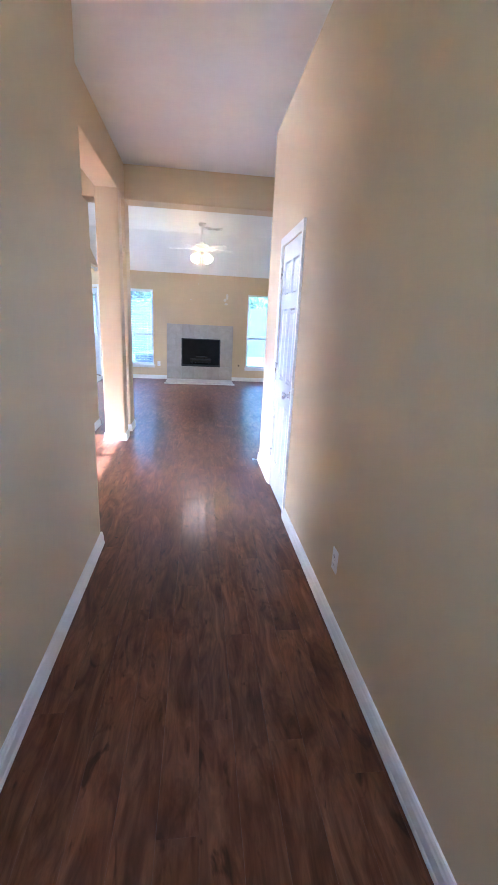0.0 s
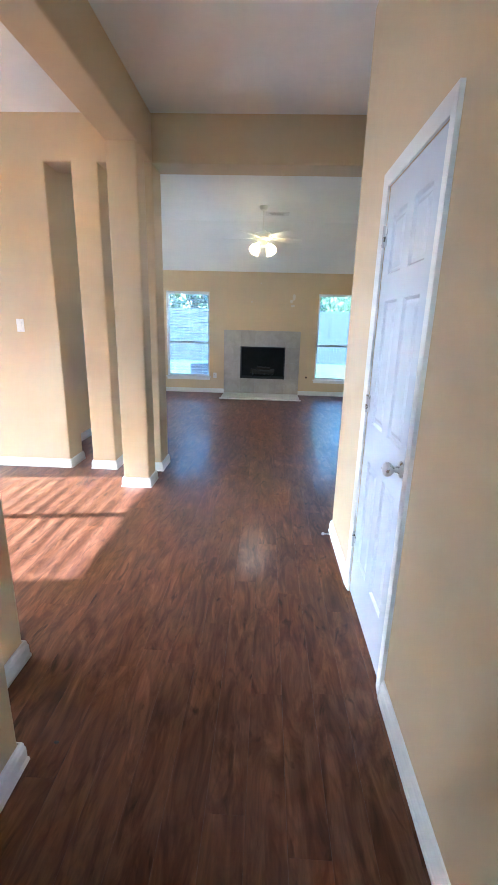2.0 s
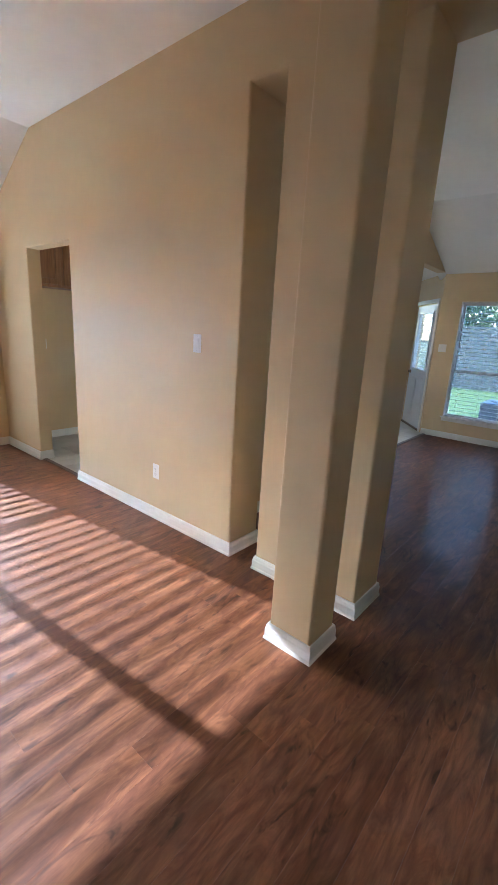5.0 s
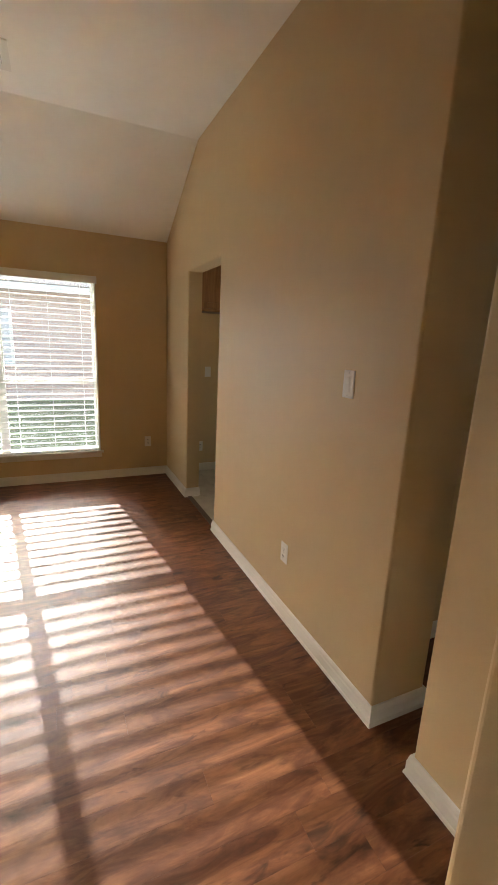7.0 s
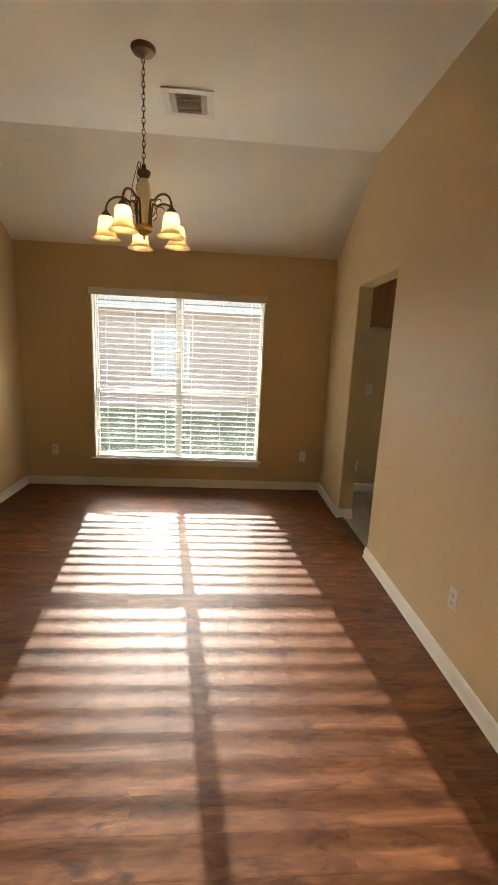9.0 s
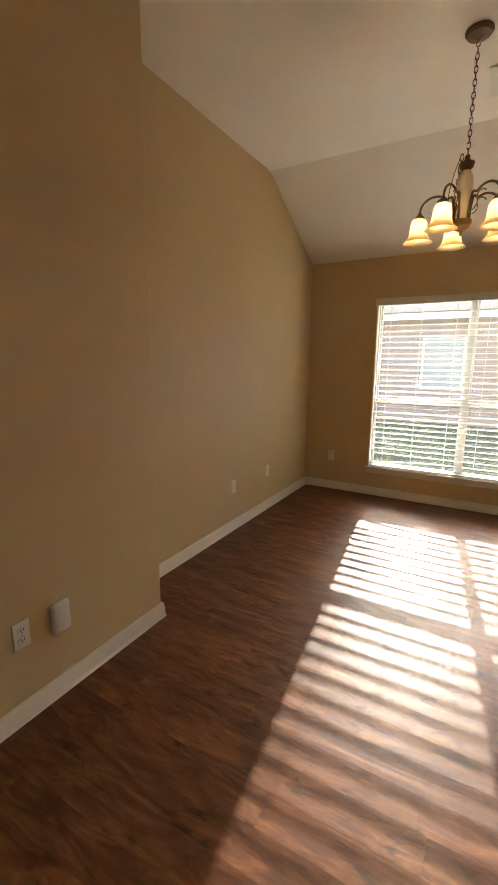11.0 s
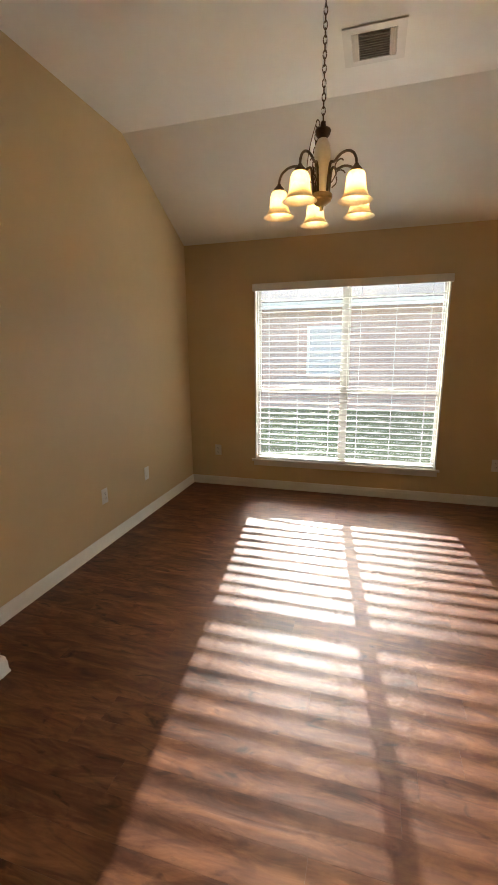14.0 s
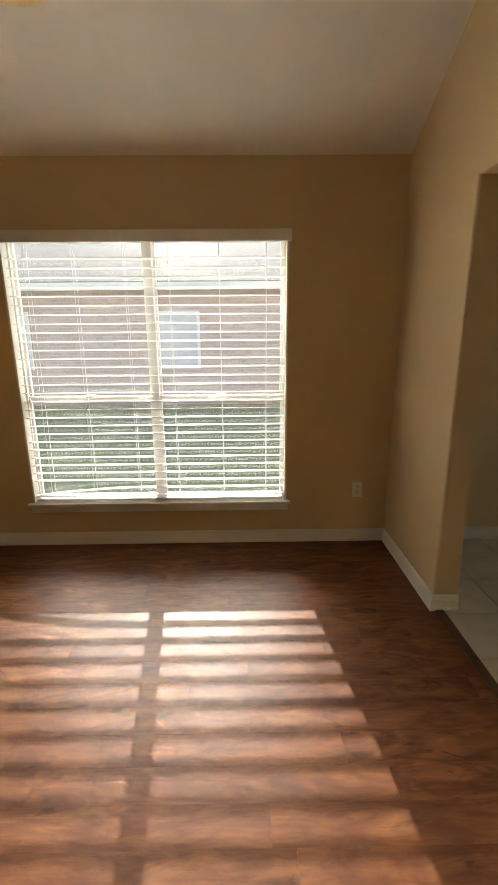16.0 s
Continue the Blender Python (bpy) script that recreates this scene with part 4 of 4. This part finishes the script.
he = thing("hearth", ((FX0 + FX1) / 2, 9.6, 0), "low grey tiled hearth slab on the plank floor", "hearth", kind="structure")
hi_ = he.matrix_world.inverted()
part("hearth_bed", local(boxes(((FX0, 9.655, 0), (FX1, FY + 0.007, 0.021))), hi_), GROUT, he)
hx = [FX0 + (FX1 - FX0) * k / 5 for k in range(6)]
for i in range(5):
    for y0, y1 in ((9.655, 9.985), (9.985, FY - 0.001)):
        part("tile", local(boxes(((hx[i] + 0.0018, y0 + 0.0018, 0.018), (hx[i + 1] - 0.0018, y1 - 0.0018, 0.03)), bevel=0.0012), hi_), HTILE, he)
part("edge_strip", local(boxes(((FX0 - 0.02, 9.635, 0.0), (FX1 + 0.02, 9.653, 0.026)), bevel=0.004, seg=2), hi_), TRIM, he, "white wooden edge strip")
for x, z, sx, sz in ((1.13, 2.00, 0.04, 0.075), (1.08, 1.92, 0.04, 0.04), (1.11, 1.83, 0.05, 0.03), (0.27, 1.89, 0.022, 0.014), (0.45, 2.25, 0.014, 0.012)):
    bm = bmesh.new()
    pts = [bm.verts.new((x + sx * (0.7 + 0.3 * random.random()) * math.cos(a * math.pi / 8), NY - 0.0015, z + sz * (0.7 + 0.3 * random.random()) * math.sin(a * math.pi / 8))) for a in range(16)]
    f = bm.faces.new(pts)
    r = bmesh.ops.extrude_face_region(bm, geom=[f])
    bmesh.ops.translate(bm, vec=(0, 0.0013, 0), verts=[q for q in r["geom"] if isinstance(q, bmesh.types.BMVert)])
    solid("filler_patch", bm, PATCH, "pale spot of unpainted wall filler", "wall patch", "filler patches")

bm = boxes(((-1.40, 2.3562, 0.091), (-1.33, 2.3575, 0.103)), bevel=0.0004)
solid("filler_patch", bm, PATCH, "pale strip of unpainted filler above the baseboard", "wall patch", "filler patches")

# ---------------------------------------------------------------- ceiling fan
def ceiling_fan(x, y):
    f = thing("ceiling_fan", (x, y, H), "cream five-blade ceiling fan with lit glass lamps", "ceiling fan")
    bm = lathe(bmesh.new(), [(0, 0), (0.065, 0), (0.065, -0.02), (0.05, -0.05), (0.02, -0.065), (0, -0.065)], 28)
    part("canopy", bm, FANWHITE, f, soft=True)
    part("downrod", cyl(bmesh.new(), (0, 0, -0.06), (0, 0, -0.33), 0.011, 12), FANWHITE, f)
    bm = lathe(bmesh.new(), [(0, -0.31), (0.03, -0.31), (0.05, -0.335), (0.105, -0.35), (0.125, -0.37), (0.125, -0.42), (0.10, -0.445), (0.06, -0.455), (0, -0.455)], 32)
    part("motor_housing", bm, FANWHITE, f, soft=True)
    for k in range(5):
        a = 2 * math.pi * k / 5 + 0.39
        rot = Matrix.Rotation(a, 4, "Z")
        bm = bmesh.new()
        box(bm, (0.11, -0.022, -0.432), (0.22, 0.022, -0.424), 0.003)
        bm.transform(rot)
        iron = part("blade_iron", bm, FANWHITE, f)
        bm = bmesh.new()
        outline = [(0.18, -0.05), (0.30, -0.062), (0.56, -0.068), (0.60, -0.052), (0.612, 0.0), (0.60, 0.052), (0.56, 0.068), (0.30, 0.062), (0.18, 0.05)]
        lo = [bm.verts.new((px, py, -0.003)) for px, py in outline]
        hi = [bm.verts.new((px, py, 0.003)) for px, py in outline]
        bm.faces.new(lo)
        bm.faces.new(hi)
        for q in range(len(outline)):
            w = (q + 1) % len(outline)
            bm.faces.new((lo[q], lo[w], hi[w], hi[q]))
        bm.transform(rot @ Matrix.Translation((0, 0, -0.42)) @ Matrix.Rotation(radians(-13), 4, "X"))
        part("blade", bm, FANWHITE, f, "cream wooden blade")
    bm = lathe(bmesh.new(), [(0, -0.45), (0.055, -0.45), (0.06, -0.47), (0.06, -0.52), (0.04, -0.54), (0, -0.545)], 24)
    part("light_kit", bm, FANWHITE, f, soft=True)
    for k in range(4):
        a = 2 * math.pi * k / 4 + 0.785
        rot = Matrix.Rotation(a, 4, "Z") @ Matrix.Translation((0.095, 0, -0.50)) @ Matrix.Rotation(radians(-40), 4, "Y") @ Matrix.Scale(1.08, 4)
        bm = cyl(bmesh.new(), (0, 0, 0.01), (0, 0, -0.035), 0.018, 12)
        bm.transform(rot)
        part("lamp_holder", bm, FANWHITE, f)
        bm = lathe(bmesh.new(), [(0.020, -0.028), (0.040, -0.045), (0.056, -0.075), (0.060, -0.105), (0.070, -0.13), (0.067, -0.13), (0.057, -0.105), (0.053, -0.076), (0.037, -0.048), (0.018, -0.031), (0.020, -0.028)], 20)
        bm.transform(rot)
        s = part("shade", bm, SHADE, f, "tulip-shaped frosted glass shade", True)
        bm = bmesh.new()
        bmesh.ops.create_uvsphere(bm, u_segments=14, v_segments=10, radius=0.027, matrix=Matrix.Translation((0, 0, -0.08)))
        bm.transform(rot)
        part("bulb", bm, FAN_GLOW, s, "lit bulb", True)
    for x_, n in ((0.02, 0.16), (-0.02, 0.11)):
        part("pull_chain", cyl(bmesh.new(), (x_, 0.01, -0.54), (x_, 0.01, -0.54 - n), 0.0018, 6), BRASS, f)
    return f


ceiling_fan(0.50, 8.05)


def ceiling_vent(m, w, d, label, n):
    v = thing("ceiling_vent", m, label, "ceiling vent")
    us, zs = [-w / 2, -w / 2 + 0.045, w / 2 - 0.045, w / 2], [-d / 2, -d / 2 + 0.045, d / 2 - 0.045, d / 2]
    bm = grid_wall(us, zs, lambda i, j: not (i == 1 and j == 1), -0.009, -0.0005, "x")
    bm.transform(Matrix.Rotation(radians(90), 4, "X") @ Matrix.Scale(-1, 4, (0, 0, 1)))
    zmax = max(q.co.z for q in bm.verts)
    bmesh.ops.translate(bm, vec=(0, 0, -zmax - 0.0005), verts=bm.verts)
    part("frame", bm, VENT, v)
    part("backing", boxes(((-w / 2 + 0.044, -d / 2 + 0.044, -0.0035), (w / 2 - 0.044, d / 2 - 0.044, -0.001))), DUCT, v)
    span = d - 0.09
    for k in range(n):
        y = -span / 2 + span * (k + 0.5) / n
        bm = boxes(((-w / 2 + 0.085, -0.008, -0.0007), (w / 2 - 0.085, 0.008, 0.0007)))
        bm.transform(Matrix.Translation((0, y, -0.0115)) @ Matrix.Rotation(radians(38), 4, "X"))
        part("slat", bm, VENT, v)
    for s in (-1, 1):
        for k in range(3):
            bm = boxes(((-0.007, -span / 2, -0.0007), (0.007, span / 2, 0.0007)))
            bm.transform(Matrix.Translation((s * (w / 2 - 0.052 - 0.012 * k), 0, -0.0115)) @ Matrix.Rotation(radians(38 * s), 4, "Y"))
            part("side_slat", bm, VENT, v)
    return v


ceiling_vent(pose(-3.455, 3.865, H, 0, 0, 90), 0.325, 0.31, "cream metal ceiling vent with slanted louvres", 11)
ceiling_vent(pose(0.70, 8.45, H), 0.36, 0.2, "cream metal ceiling vent beside the fan", 7)

# ---------------------------------------------------------------- chandelier
def chandelier(x, y):
    c = thing("chandelier", (x, y, H), "bronze five-arm chandelier with lit alabaster glass bells", "chandelier")
    bm = lathe(bmesh.new(), [(0, 0), (0.065, 0), (0.066, -0.008), (0.055, -0.022), (0.02, -0.032), (0.008, -0.04), (0, -0.042)], 32)
    part("canopy", bm, BRONZE, c, soft=True)
    z = -0.04
    k = 0
    while z > -0.545:
        pts = []
        for a in range(16):
            t = 2 * math.pi * a / 16
            u, w = 0.0085 * math.cos(t), 0.0175 * math.sin(t)
            pts.append((u, 0, z - 0.014 + w) if k % 2 else (0, u, z - 0.014 + w))
        part("chain_link", tube(bmesh.new(), pts, 0.0026, 6, True), BRONZE, c)
        z -= 0.0285
        k += 1
    pts = [(0.012 * math.sin(i * 0.9), 0.012 * math.cos(i * 0.7), -0.03 - 0.54 * i / 24) for i in range(25)]
    part("wire", tube(bmesh.new(), pts, 0.0018, 5), CORD, c)
    # spare length of chain and wire hanging beside the cup
    for k in range(9):
        pts = []
        for a in range(12):
            t = 2 * math.pi * a / 12
            u, w = 0.0085 * math.cos(t), 0.0175 * math.sin(t)
            pts.append((u, -0.026 - 0.0022 * k, -0.56 - 0.0285 * k + w) if k % 2 else (0, -0.026 - 0.0022 * k + u, -0.56 - 0.0285 * k + w))
        part("chain_link", tube(bmesh.new(), pts, 0.0026, 6, True), BRONZE, c)
    loop = [(0.004 * math.sin(i * 0.8), -0.03 - 0.045 * math.sin(math.pi * min(1.0, i / 14)) + 0.05 * max(0.0, i / 20 - 0.5), -0.545 - 0.27 * math.sin(math.pi * 0.5 * i / 13) if i < 14 else -0.815 + 0.021 * (i - 13)) for i in range(21)]
    part("wire", tube(bmesh.new(), loop, 0.0022, 6), BRONZE, c, "spare lamp wire in a loop")
    bm = lathe(bmesh.new(), [(0, -0.555), (0.012, -0.555), (0.014, -0.580), (0.036, -0.588), (0.038, -0.594), (0.032, -0.613), (0.020, -0.626), (0, -0.63)], 28)
    part("top_cup", bm, BRONZE, c, soft=True)
    bm = lathe(bmesh.new(), [(0.0, -0.625), (0.022, -0.628), (0.035, -0.655), (0.040, -0.69), (0.036, -0.74), (0.027, -0.80), (0.024, -0.85), (0.026, -0.872), (0, -0.872)], 28)
    part("glass_column", bm, MILK, c, "cream glass centre column", True)
    bm = lathe(bmesh.new(), [(0, -0.868), (0.05, -0.868), (0.053, -0.874), (0.053, -0.886), (0.047, -0.893), (0.047, -0.899), (0.04, -0.905), (0.03, -0.914), (0.012, -0.922), (0.008, -0.932), (0.009, -0.94), (0, -0.945)], 32)
    part("base_ring", bm, BRASS, c, "antique brass base ring with finial", True)
    for i in range(5):
        rot = Matrix.Rotation(radians(196 + 72 * i), 4, "Z")
        key = [(0.040, -0.87), (0.043, -0.81), (0.055, -0.745), (0.080, -0.748), (0.116, -0.730), (0.158, -0.729), (0.194, -0.748), (0.212, -0.778), (0.215, -0.806)]
        pts = []
        for a in range(len(key) - 1):
            p0, p1, p2, p3 = (key[max(0, a - 1)], key[a], key[a + 1], key[min(len(key) - 1, a + 2)])
            for s in range(4):
                t = s / 4
                pts.append(tuple(0.5 * (2 * p1[d] + (p2[d] - p0[d]) * t + (2 * p0[d] - 5 * p1[d] + 4 * p2[d] - p3[d]) * t * t + (3 * p1[d] - p0[d] - 3 * p2[d] + p3[d]) * t ** 3) for d in (0, 1)))
        pts.append(key[-1])
        bm = tube(bmesh.new(), [(r, 0, h) for r, h in pts], 0.0062, 8)
        bm.transform(rot)
        arm = part("arm", bm, ARM, c, "curved bronze arm", True)
        # leaf scroll on the arm
        sc = [(0.058 + 0.006 * s + 0.012 * math.sin(s * 0.8), 0.006, -0.83 + 0.012 * s - 0.003 * max(0, s - 6) ** 2) for s in range(11)]
        bm = tube(bmesh.new(), sc, 0.0032, 6)
        bm.transform(rot)
        part("scroll", bm, ARM, arm)
        at = Matrix.Translation((0.215, 0, -0.806)) @ Matrix.Diagonal((0.84, 0.84, 0.74, 1))
        bm = lathe(bmesh.new(), [(0, 0.012), (0.010, 0.010), (0.014, 0), (0.030, -0.018), (0.036, -0.034), (0.034, -0.036), (0, -0.03)], 24)
        bm.transform(rot @ at)
        part("shade_cap", bm, BRONZE, c, "bronze cap", True)
        prof = [(0.030, -0.030), (0.043, -0.042), (0.051, -0.065), (0.054, -0.10), (0.057, -0.135), (0.066, -0.165), (0.085, -0.190), (0.094, -0.197)]
        inner = [(r - 0.0035, h + 0.001) for r, h in prof][::-1]
        bm = lathe(bmesh.new(), prof + inner + [prof[0]], 32)
        bm.transform(rot @ at)
        s = part("shade", bm, SHADE, c, "bell-shaped alabaster glass shade", True)
        bm = bmesh.new()
        lathe(bm, [(0, -0.03), (0.014, -0.035), (0.016, -0.065), (0.030, -0.10), (0.032, -0.12), (0.026, -0.142), (0.012, -0.152), (0, -0.154)], 16)
        bm.transform(rot @ at)
        part("bulb", bm, GLOW, s, "lit bulb", True)
    return c


chandelier(-2.98, 3.66)

# ---------------------------------------------------------------- kitchen
kc = thing("kitchen_cabinet", (WX, 5.47, 1.835), "oak upper cabinet with raised-panel doors", "cabinet")
part("body", boxes(((0.001, 0.0, 0.0), (0.30, 1.30, 0.64))), OAK, kc)
for k in range(3):
    y0 = 0.03 + 0.425 * k
    bm = grid_wall([y0, y0 + 0.06, y0 + 0.33, y0 + 0.39], [0.03, 0.09, 0.53, 0.59], lambda i, j: not (i == 1 and j == 1), 0.301, 0.32, "y", lambda u, z, a: a > 0.31, 0.004)
    d = part("cabinet_door", bm, OAK, kc)
    part("panel", boxes(((0.301, y0 + 0.061, 0.091), (0.314, y0 + 0.329, 0.529)), bevel=0.006, seg=2), OAK, d)

# ---------------------------------------------------------------- outdoors
bm = bmesh.new()
vs = [bm.verts.new((x, y, -0.22)) for x, y in ((-600, -600), (600, -600), (600, 600), (-600, 600))]
bm.faces.new(vs)
solid("ground", bm, GRASS, "mown green lawn reaching into the distance", "lawn", **STRUCT)


def fence(x0, y0, x1, y1, h, label):
    f = thing("fence", (x0, y0, -0.22), label, "fence")
    d = Vector((x1 - x0, y1 - y0, 0))
    length = d.length
    rot = Matrix.Rotation(math.atan2(d.y, d.x), 4, "Z")
    meshes = []
    for k in range(4):
        bm = boxes(((0, -0.009, 0.02), (0.134, 0.009, h - 0.02 * k / 3)))
        me = mesh_of("picket", bm)
        me.materials.append(FENCEWOOD)
        meshes.append(me)
    n = int(length / 0.142)
    for k in range(n):
        o = new("picket", meshes[random.randrange(4)])
        o.parent = f
        o.matrix_local = rot @ Matrix.Translation((0.142 * k, random.uniform(-0.004, 0.004), 0))
    for z in (0.35, h - 0.35):
        bm = boxes(((0, 0.01, z), (length, 0.05, z + 0.09)))
        bm.transform(rot)
        part("rail", bm, FENCEWOOD, f)


fence(-14, 21.0, 14, 21.0, 2.3, "weathered grey cedar privacy fence across the yard")


def house(name, x0, x1, y0, y1, eave, rise, label, openings):
    h = thing(name, ((x0 + x1) / 2, (y0 + y1) / 2, -0.22), label, "house")
    inv = h.matrix_world.inverted()
    part("wall", local(boxes(((x0, y0, -0.22), (x1, y1, eave))), inv), BRICK, h)
    o = 0.45
    a, b, c, d, t = x0 - o, x1 + o, y0 - o, y1 + o, eave
    xm = (x0 + x1) / 2
    bm = bmesh.new()
    v = [bm.verts.new(p) for p in ((a, c, t), (b, c, t), (b, d, t), (a, d, t), (xm, c + 4, t + rise), (xm, d - 4, t + rise), (a, c, t - 0.03), (b, c, t - 0.03), (b, d, t - 0.03), (a, d, t - 0.03))]
    for q in ((0, 1, 4), (1, 2, 5, 4), (2, 3, 5), (3, 0, 4, 5), (6, 7, 8, 9), (0, 1, 7, 6), (1, 2, 8, 7), (2, 3, 9, 8), (3, 0, 6, 9)):
        bm.faces.new([v[k] for k in q])
    part("roof", local(bm, inv), ROOF, h, "grey shingle hip roof")
    part("fascia", local(boxes(((b - 0.02, c, t - 0.2), (b + 0.02, d, t - 0.031))), inv), FASCIA, h, "white fascia board")
    part("soffit", local(boxes(((x1 + 0.001, c, t - 0.06), (b - 0.021, d, t - 0.035))), inv), FASCIA, h)
    for yy, w, z0, z1 in openings:
        win = part("window", local(grid_wall([yy, yy + 0.07, yy + w - 0.07, yy + w], [z0, z0 + 0.07, z1 - 0.07, z1], lambda i, j: not (i == 1 and j == 1), x1 + 0.0, x1 + 0.05, "y"), inv), FASCIA, h)
        part("pane", local(boxes(((x1 + 0.004, yy + 0.07, z0 + 0.07), (x1 + 0.012, yy + w - 0.07, z1 - 0.07))), inv), SHUT, win, "pale closed blind behind glass")
        part("sash_bar", local(boxes(((x1 + 0.012, yy + 0.07, (z0 + z1) / 2 - 0.025), (x1 + 0.04, yy + w - 0.07, (z0 + z1) / 2 + 0.025))), inv), FASCIA, win)


house("neighbour_house", -24, -13.0, -7, 17, 2.75, 2.1, "red-brown brick neighbouring house with white trim", ((2.1, 1.1, 0.7, 2.1), (-2.0, 1.0, 0.7, 2.1), (8.2, 1.0, 0.7, 2.1)))

ac = thing("air_conditioner", (-0.86, 11.75, -0.22), "grey outdoor condenser unit on a concrete pad", "air conditioner")
part("pad", boxes(((-0.42, -0.42, 0), (0.42, 0.42, 0.08)), bevel=0.01), GROUT, ac)
part("cabinet", boxes(((-0.34, -0.34, 0.08), (0.34, 0.34, 0.74)), bevel=0.03, seg=3), AC, ac)
for k in range(12):
    part("louvre", boxes(((-0.30, -0.352, 0.14 + 0.045 * k), (0.30, -0.338, 0.16 + 0.045 * k)), bevel=0.002), AC, ac)
bm = lathe(bmesh.new(), [(0.24, 0.738), (0.24, 0.752), (0.02, 0.765), (0, 0.765), (0, 0.74), (0.24, 0.738)], 24)
part("fan_grille", bm, AC, ac)


def tree(x, y, h, spread, seed):
    rng = random.Random(seed)
    t = thing("tree", (x, y, -0.22), "leafy green tree beyond the fence", "tree", "garden trees")
    bm = bmesh.new()
    tube(bm, [(0, 0, 0), (0.05, 0.02, h * 0.2), (-0.04, 0.05, h * 0.42)], h * 0.022, 9)
    ends = []
    for k in range(11):
        a = k * 0.8 + rng.random()
        e = Vector((math.cos(a) * spread * rng.uniform(0.45, 0.8), math.sin(a) * spread * rng.uniform(0.45, 0.8), h * rng.uniform(0.22, 0.9)))
        s = Vector((-0.04, 0.05, h * rng.uniform(0.16, 0.4)))
        tube(bm, [s, s.lerp(e, 0.5) + Vector((0, 0, 0.25)), e], h * 0.008, 6)
        ends += [e, s.lerp(e, 0.65)]
    part("trunk", bm, BARK, t)
    verts, faces = [], []
    for e in ends:
        for _ in range(330):
            d = Vector((rng.gauss(0, 1), rng.gauss(0, 1), rng.gauss(0, 0.75))) * spread * 0.2
            p = e + d
            q = Euler((rng.uniform(0, 6.3), rng.uniform(0, 6.3), rng.uniform(0, 6.3))).to_matrix()
            s = rng.uniform(0.07, 0.15)
            b = len(verts)
            for c in ((-s, 0, 0), (0, -s * 0.5, 0.01), (s, 0, 0), (0, s * 0.5, 0.01)):
                verts.append(p + q @ Vector(c))
            faces.append((b, b + 1, b + 2, b + 3))
    me = bpy.data.meshes.new("crown")
    me.from_pydata(verts, [], faces)
    me.materials.append(LEAF)
    o = new("crown", me)
    o.parent = t


tree(-3.5, 26, 8.5, 3.0, 3)
tree(2.2, 28, 9.0, 3.2, 4)
tree(6.5, 25, 7.5, 2.6, 5)
tree(-9, 27, 8.5, 3.0, 6)
tree(-0.6, 24.5, 6.0, 2.6, 7)
tree(4.4, 24, 5.6, 2.5, 8)
tree(-6.2, 24.5, 6.2, 2.7, 9)

# ---------------------------------------------------------------- floor pieces
def tiles():
    me = mesh_of("tile", boxes(((0.002, 0.002, -0.006), (0.328, 0.328, 0.0)), bevel=0.0015))
    me.materials.append(FTILE)
    j = 0
    y = 5.345
    while y < 11.65:
        x = -1.77 - 0.33
        while x > WX - 0.33:
            o = new("tile", me)
            o.parent = tile_floor
            o.location = (x, y, 0)
            x -= 0.33
        y += 0.33


tiles()
PW, PL = 0.125, 1.22


def planks():
    def shape(bm, x, y, length):
        g, c = 0.00015, 0.0003
        lo = [bm.verts.new((x + a * (PW - g) + (1 - a) * g, y + b * (length - g) + (1 - b) * g, -0.007)) for a, b in ((0, 0), (1, 0), (1, 1), (0, 1))]
        mi = [bm.verts.new((v.co.x, v.co.y, -c)) for v in lo]
        k = g + c
        hi = [bm.verts.new((x + a * (PW - k) + (1 - a) * k, y + b * (length - k) + (1 - b) * k, 0.0)) for a, b in ((0, 0), (1, 0), (1, 1), (0, 1))]
        bm.faces.new(hi)
        for q in range(4):
            w = (q + 1) % 4
            bm.faces.new((lo[q], lo[w], mi[w], mi[q]))
            bm.faces.new((mi[q], mi[w], hi[w], hi[q]))
    rng = random.Random(11)
    bm = bmesh.new()
    shape(bm, 0, 0, PL)
    one = mesh_of("plank", bm)
    one.materials.append(PLANK)
    rest = bmesh.new()
    near = []
    x = -5.02
    while x < 2.66:
        y = -1.7 - rng.random() * PL
        while y < 10.43:
            tiled = (x + PW * 0.5 < -1.75 and y + PL > 5.335)
            if x < -1.75 and y < 5.335 < y + PL:
                shape(rest, x, y, 5.333 - y)
            elif (x > HX1 + 0.05 and y + PL < 4.0) or (x < HX0 - 0.15 and y + PL < 1.95):
                pass
            elif tiled:
                pass
            else:
                centre = (x, y + PL / 2)
                inside = (-0.15 < x < 1.15 and -0.4 < centre[1] < 2.4) or (-4.95 < x < 1.3 and 2.0 < centre[1] < 5.3)
                if inside and len(near) < 300:
                    near.append((x, y))
                else:
                    shape(rest, x, y, PL)
            y += PL
        x += PW
    for x, y in near:
        o = new("plank", one)
        o.parent = floor
        o.location = (x, y, 0)
    o = part("planks_far", rest, PLANK, floor)
    o["kind"] = "stuff"


planks()
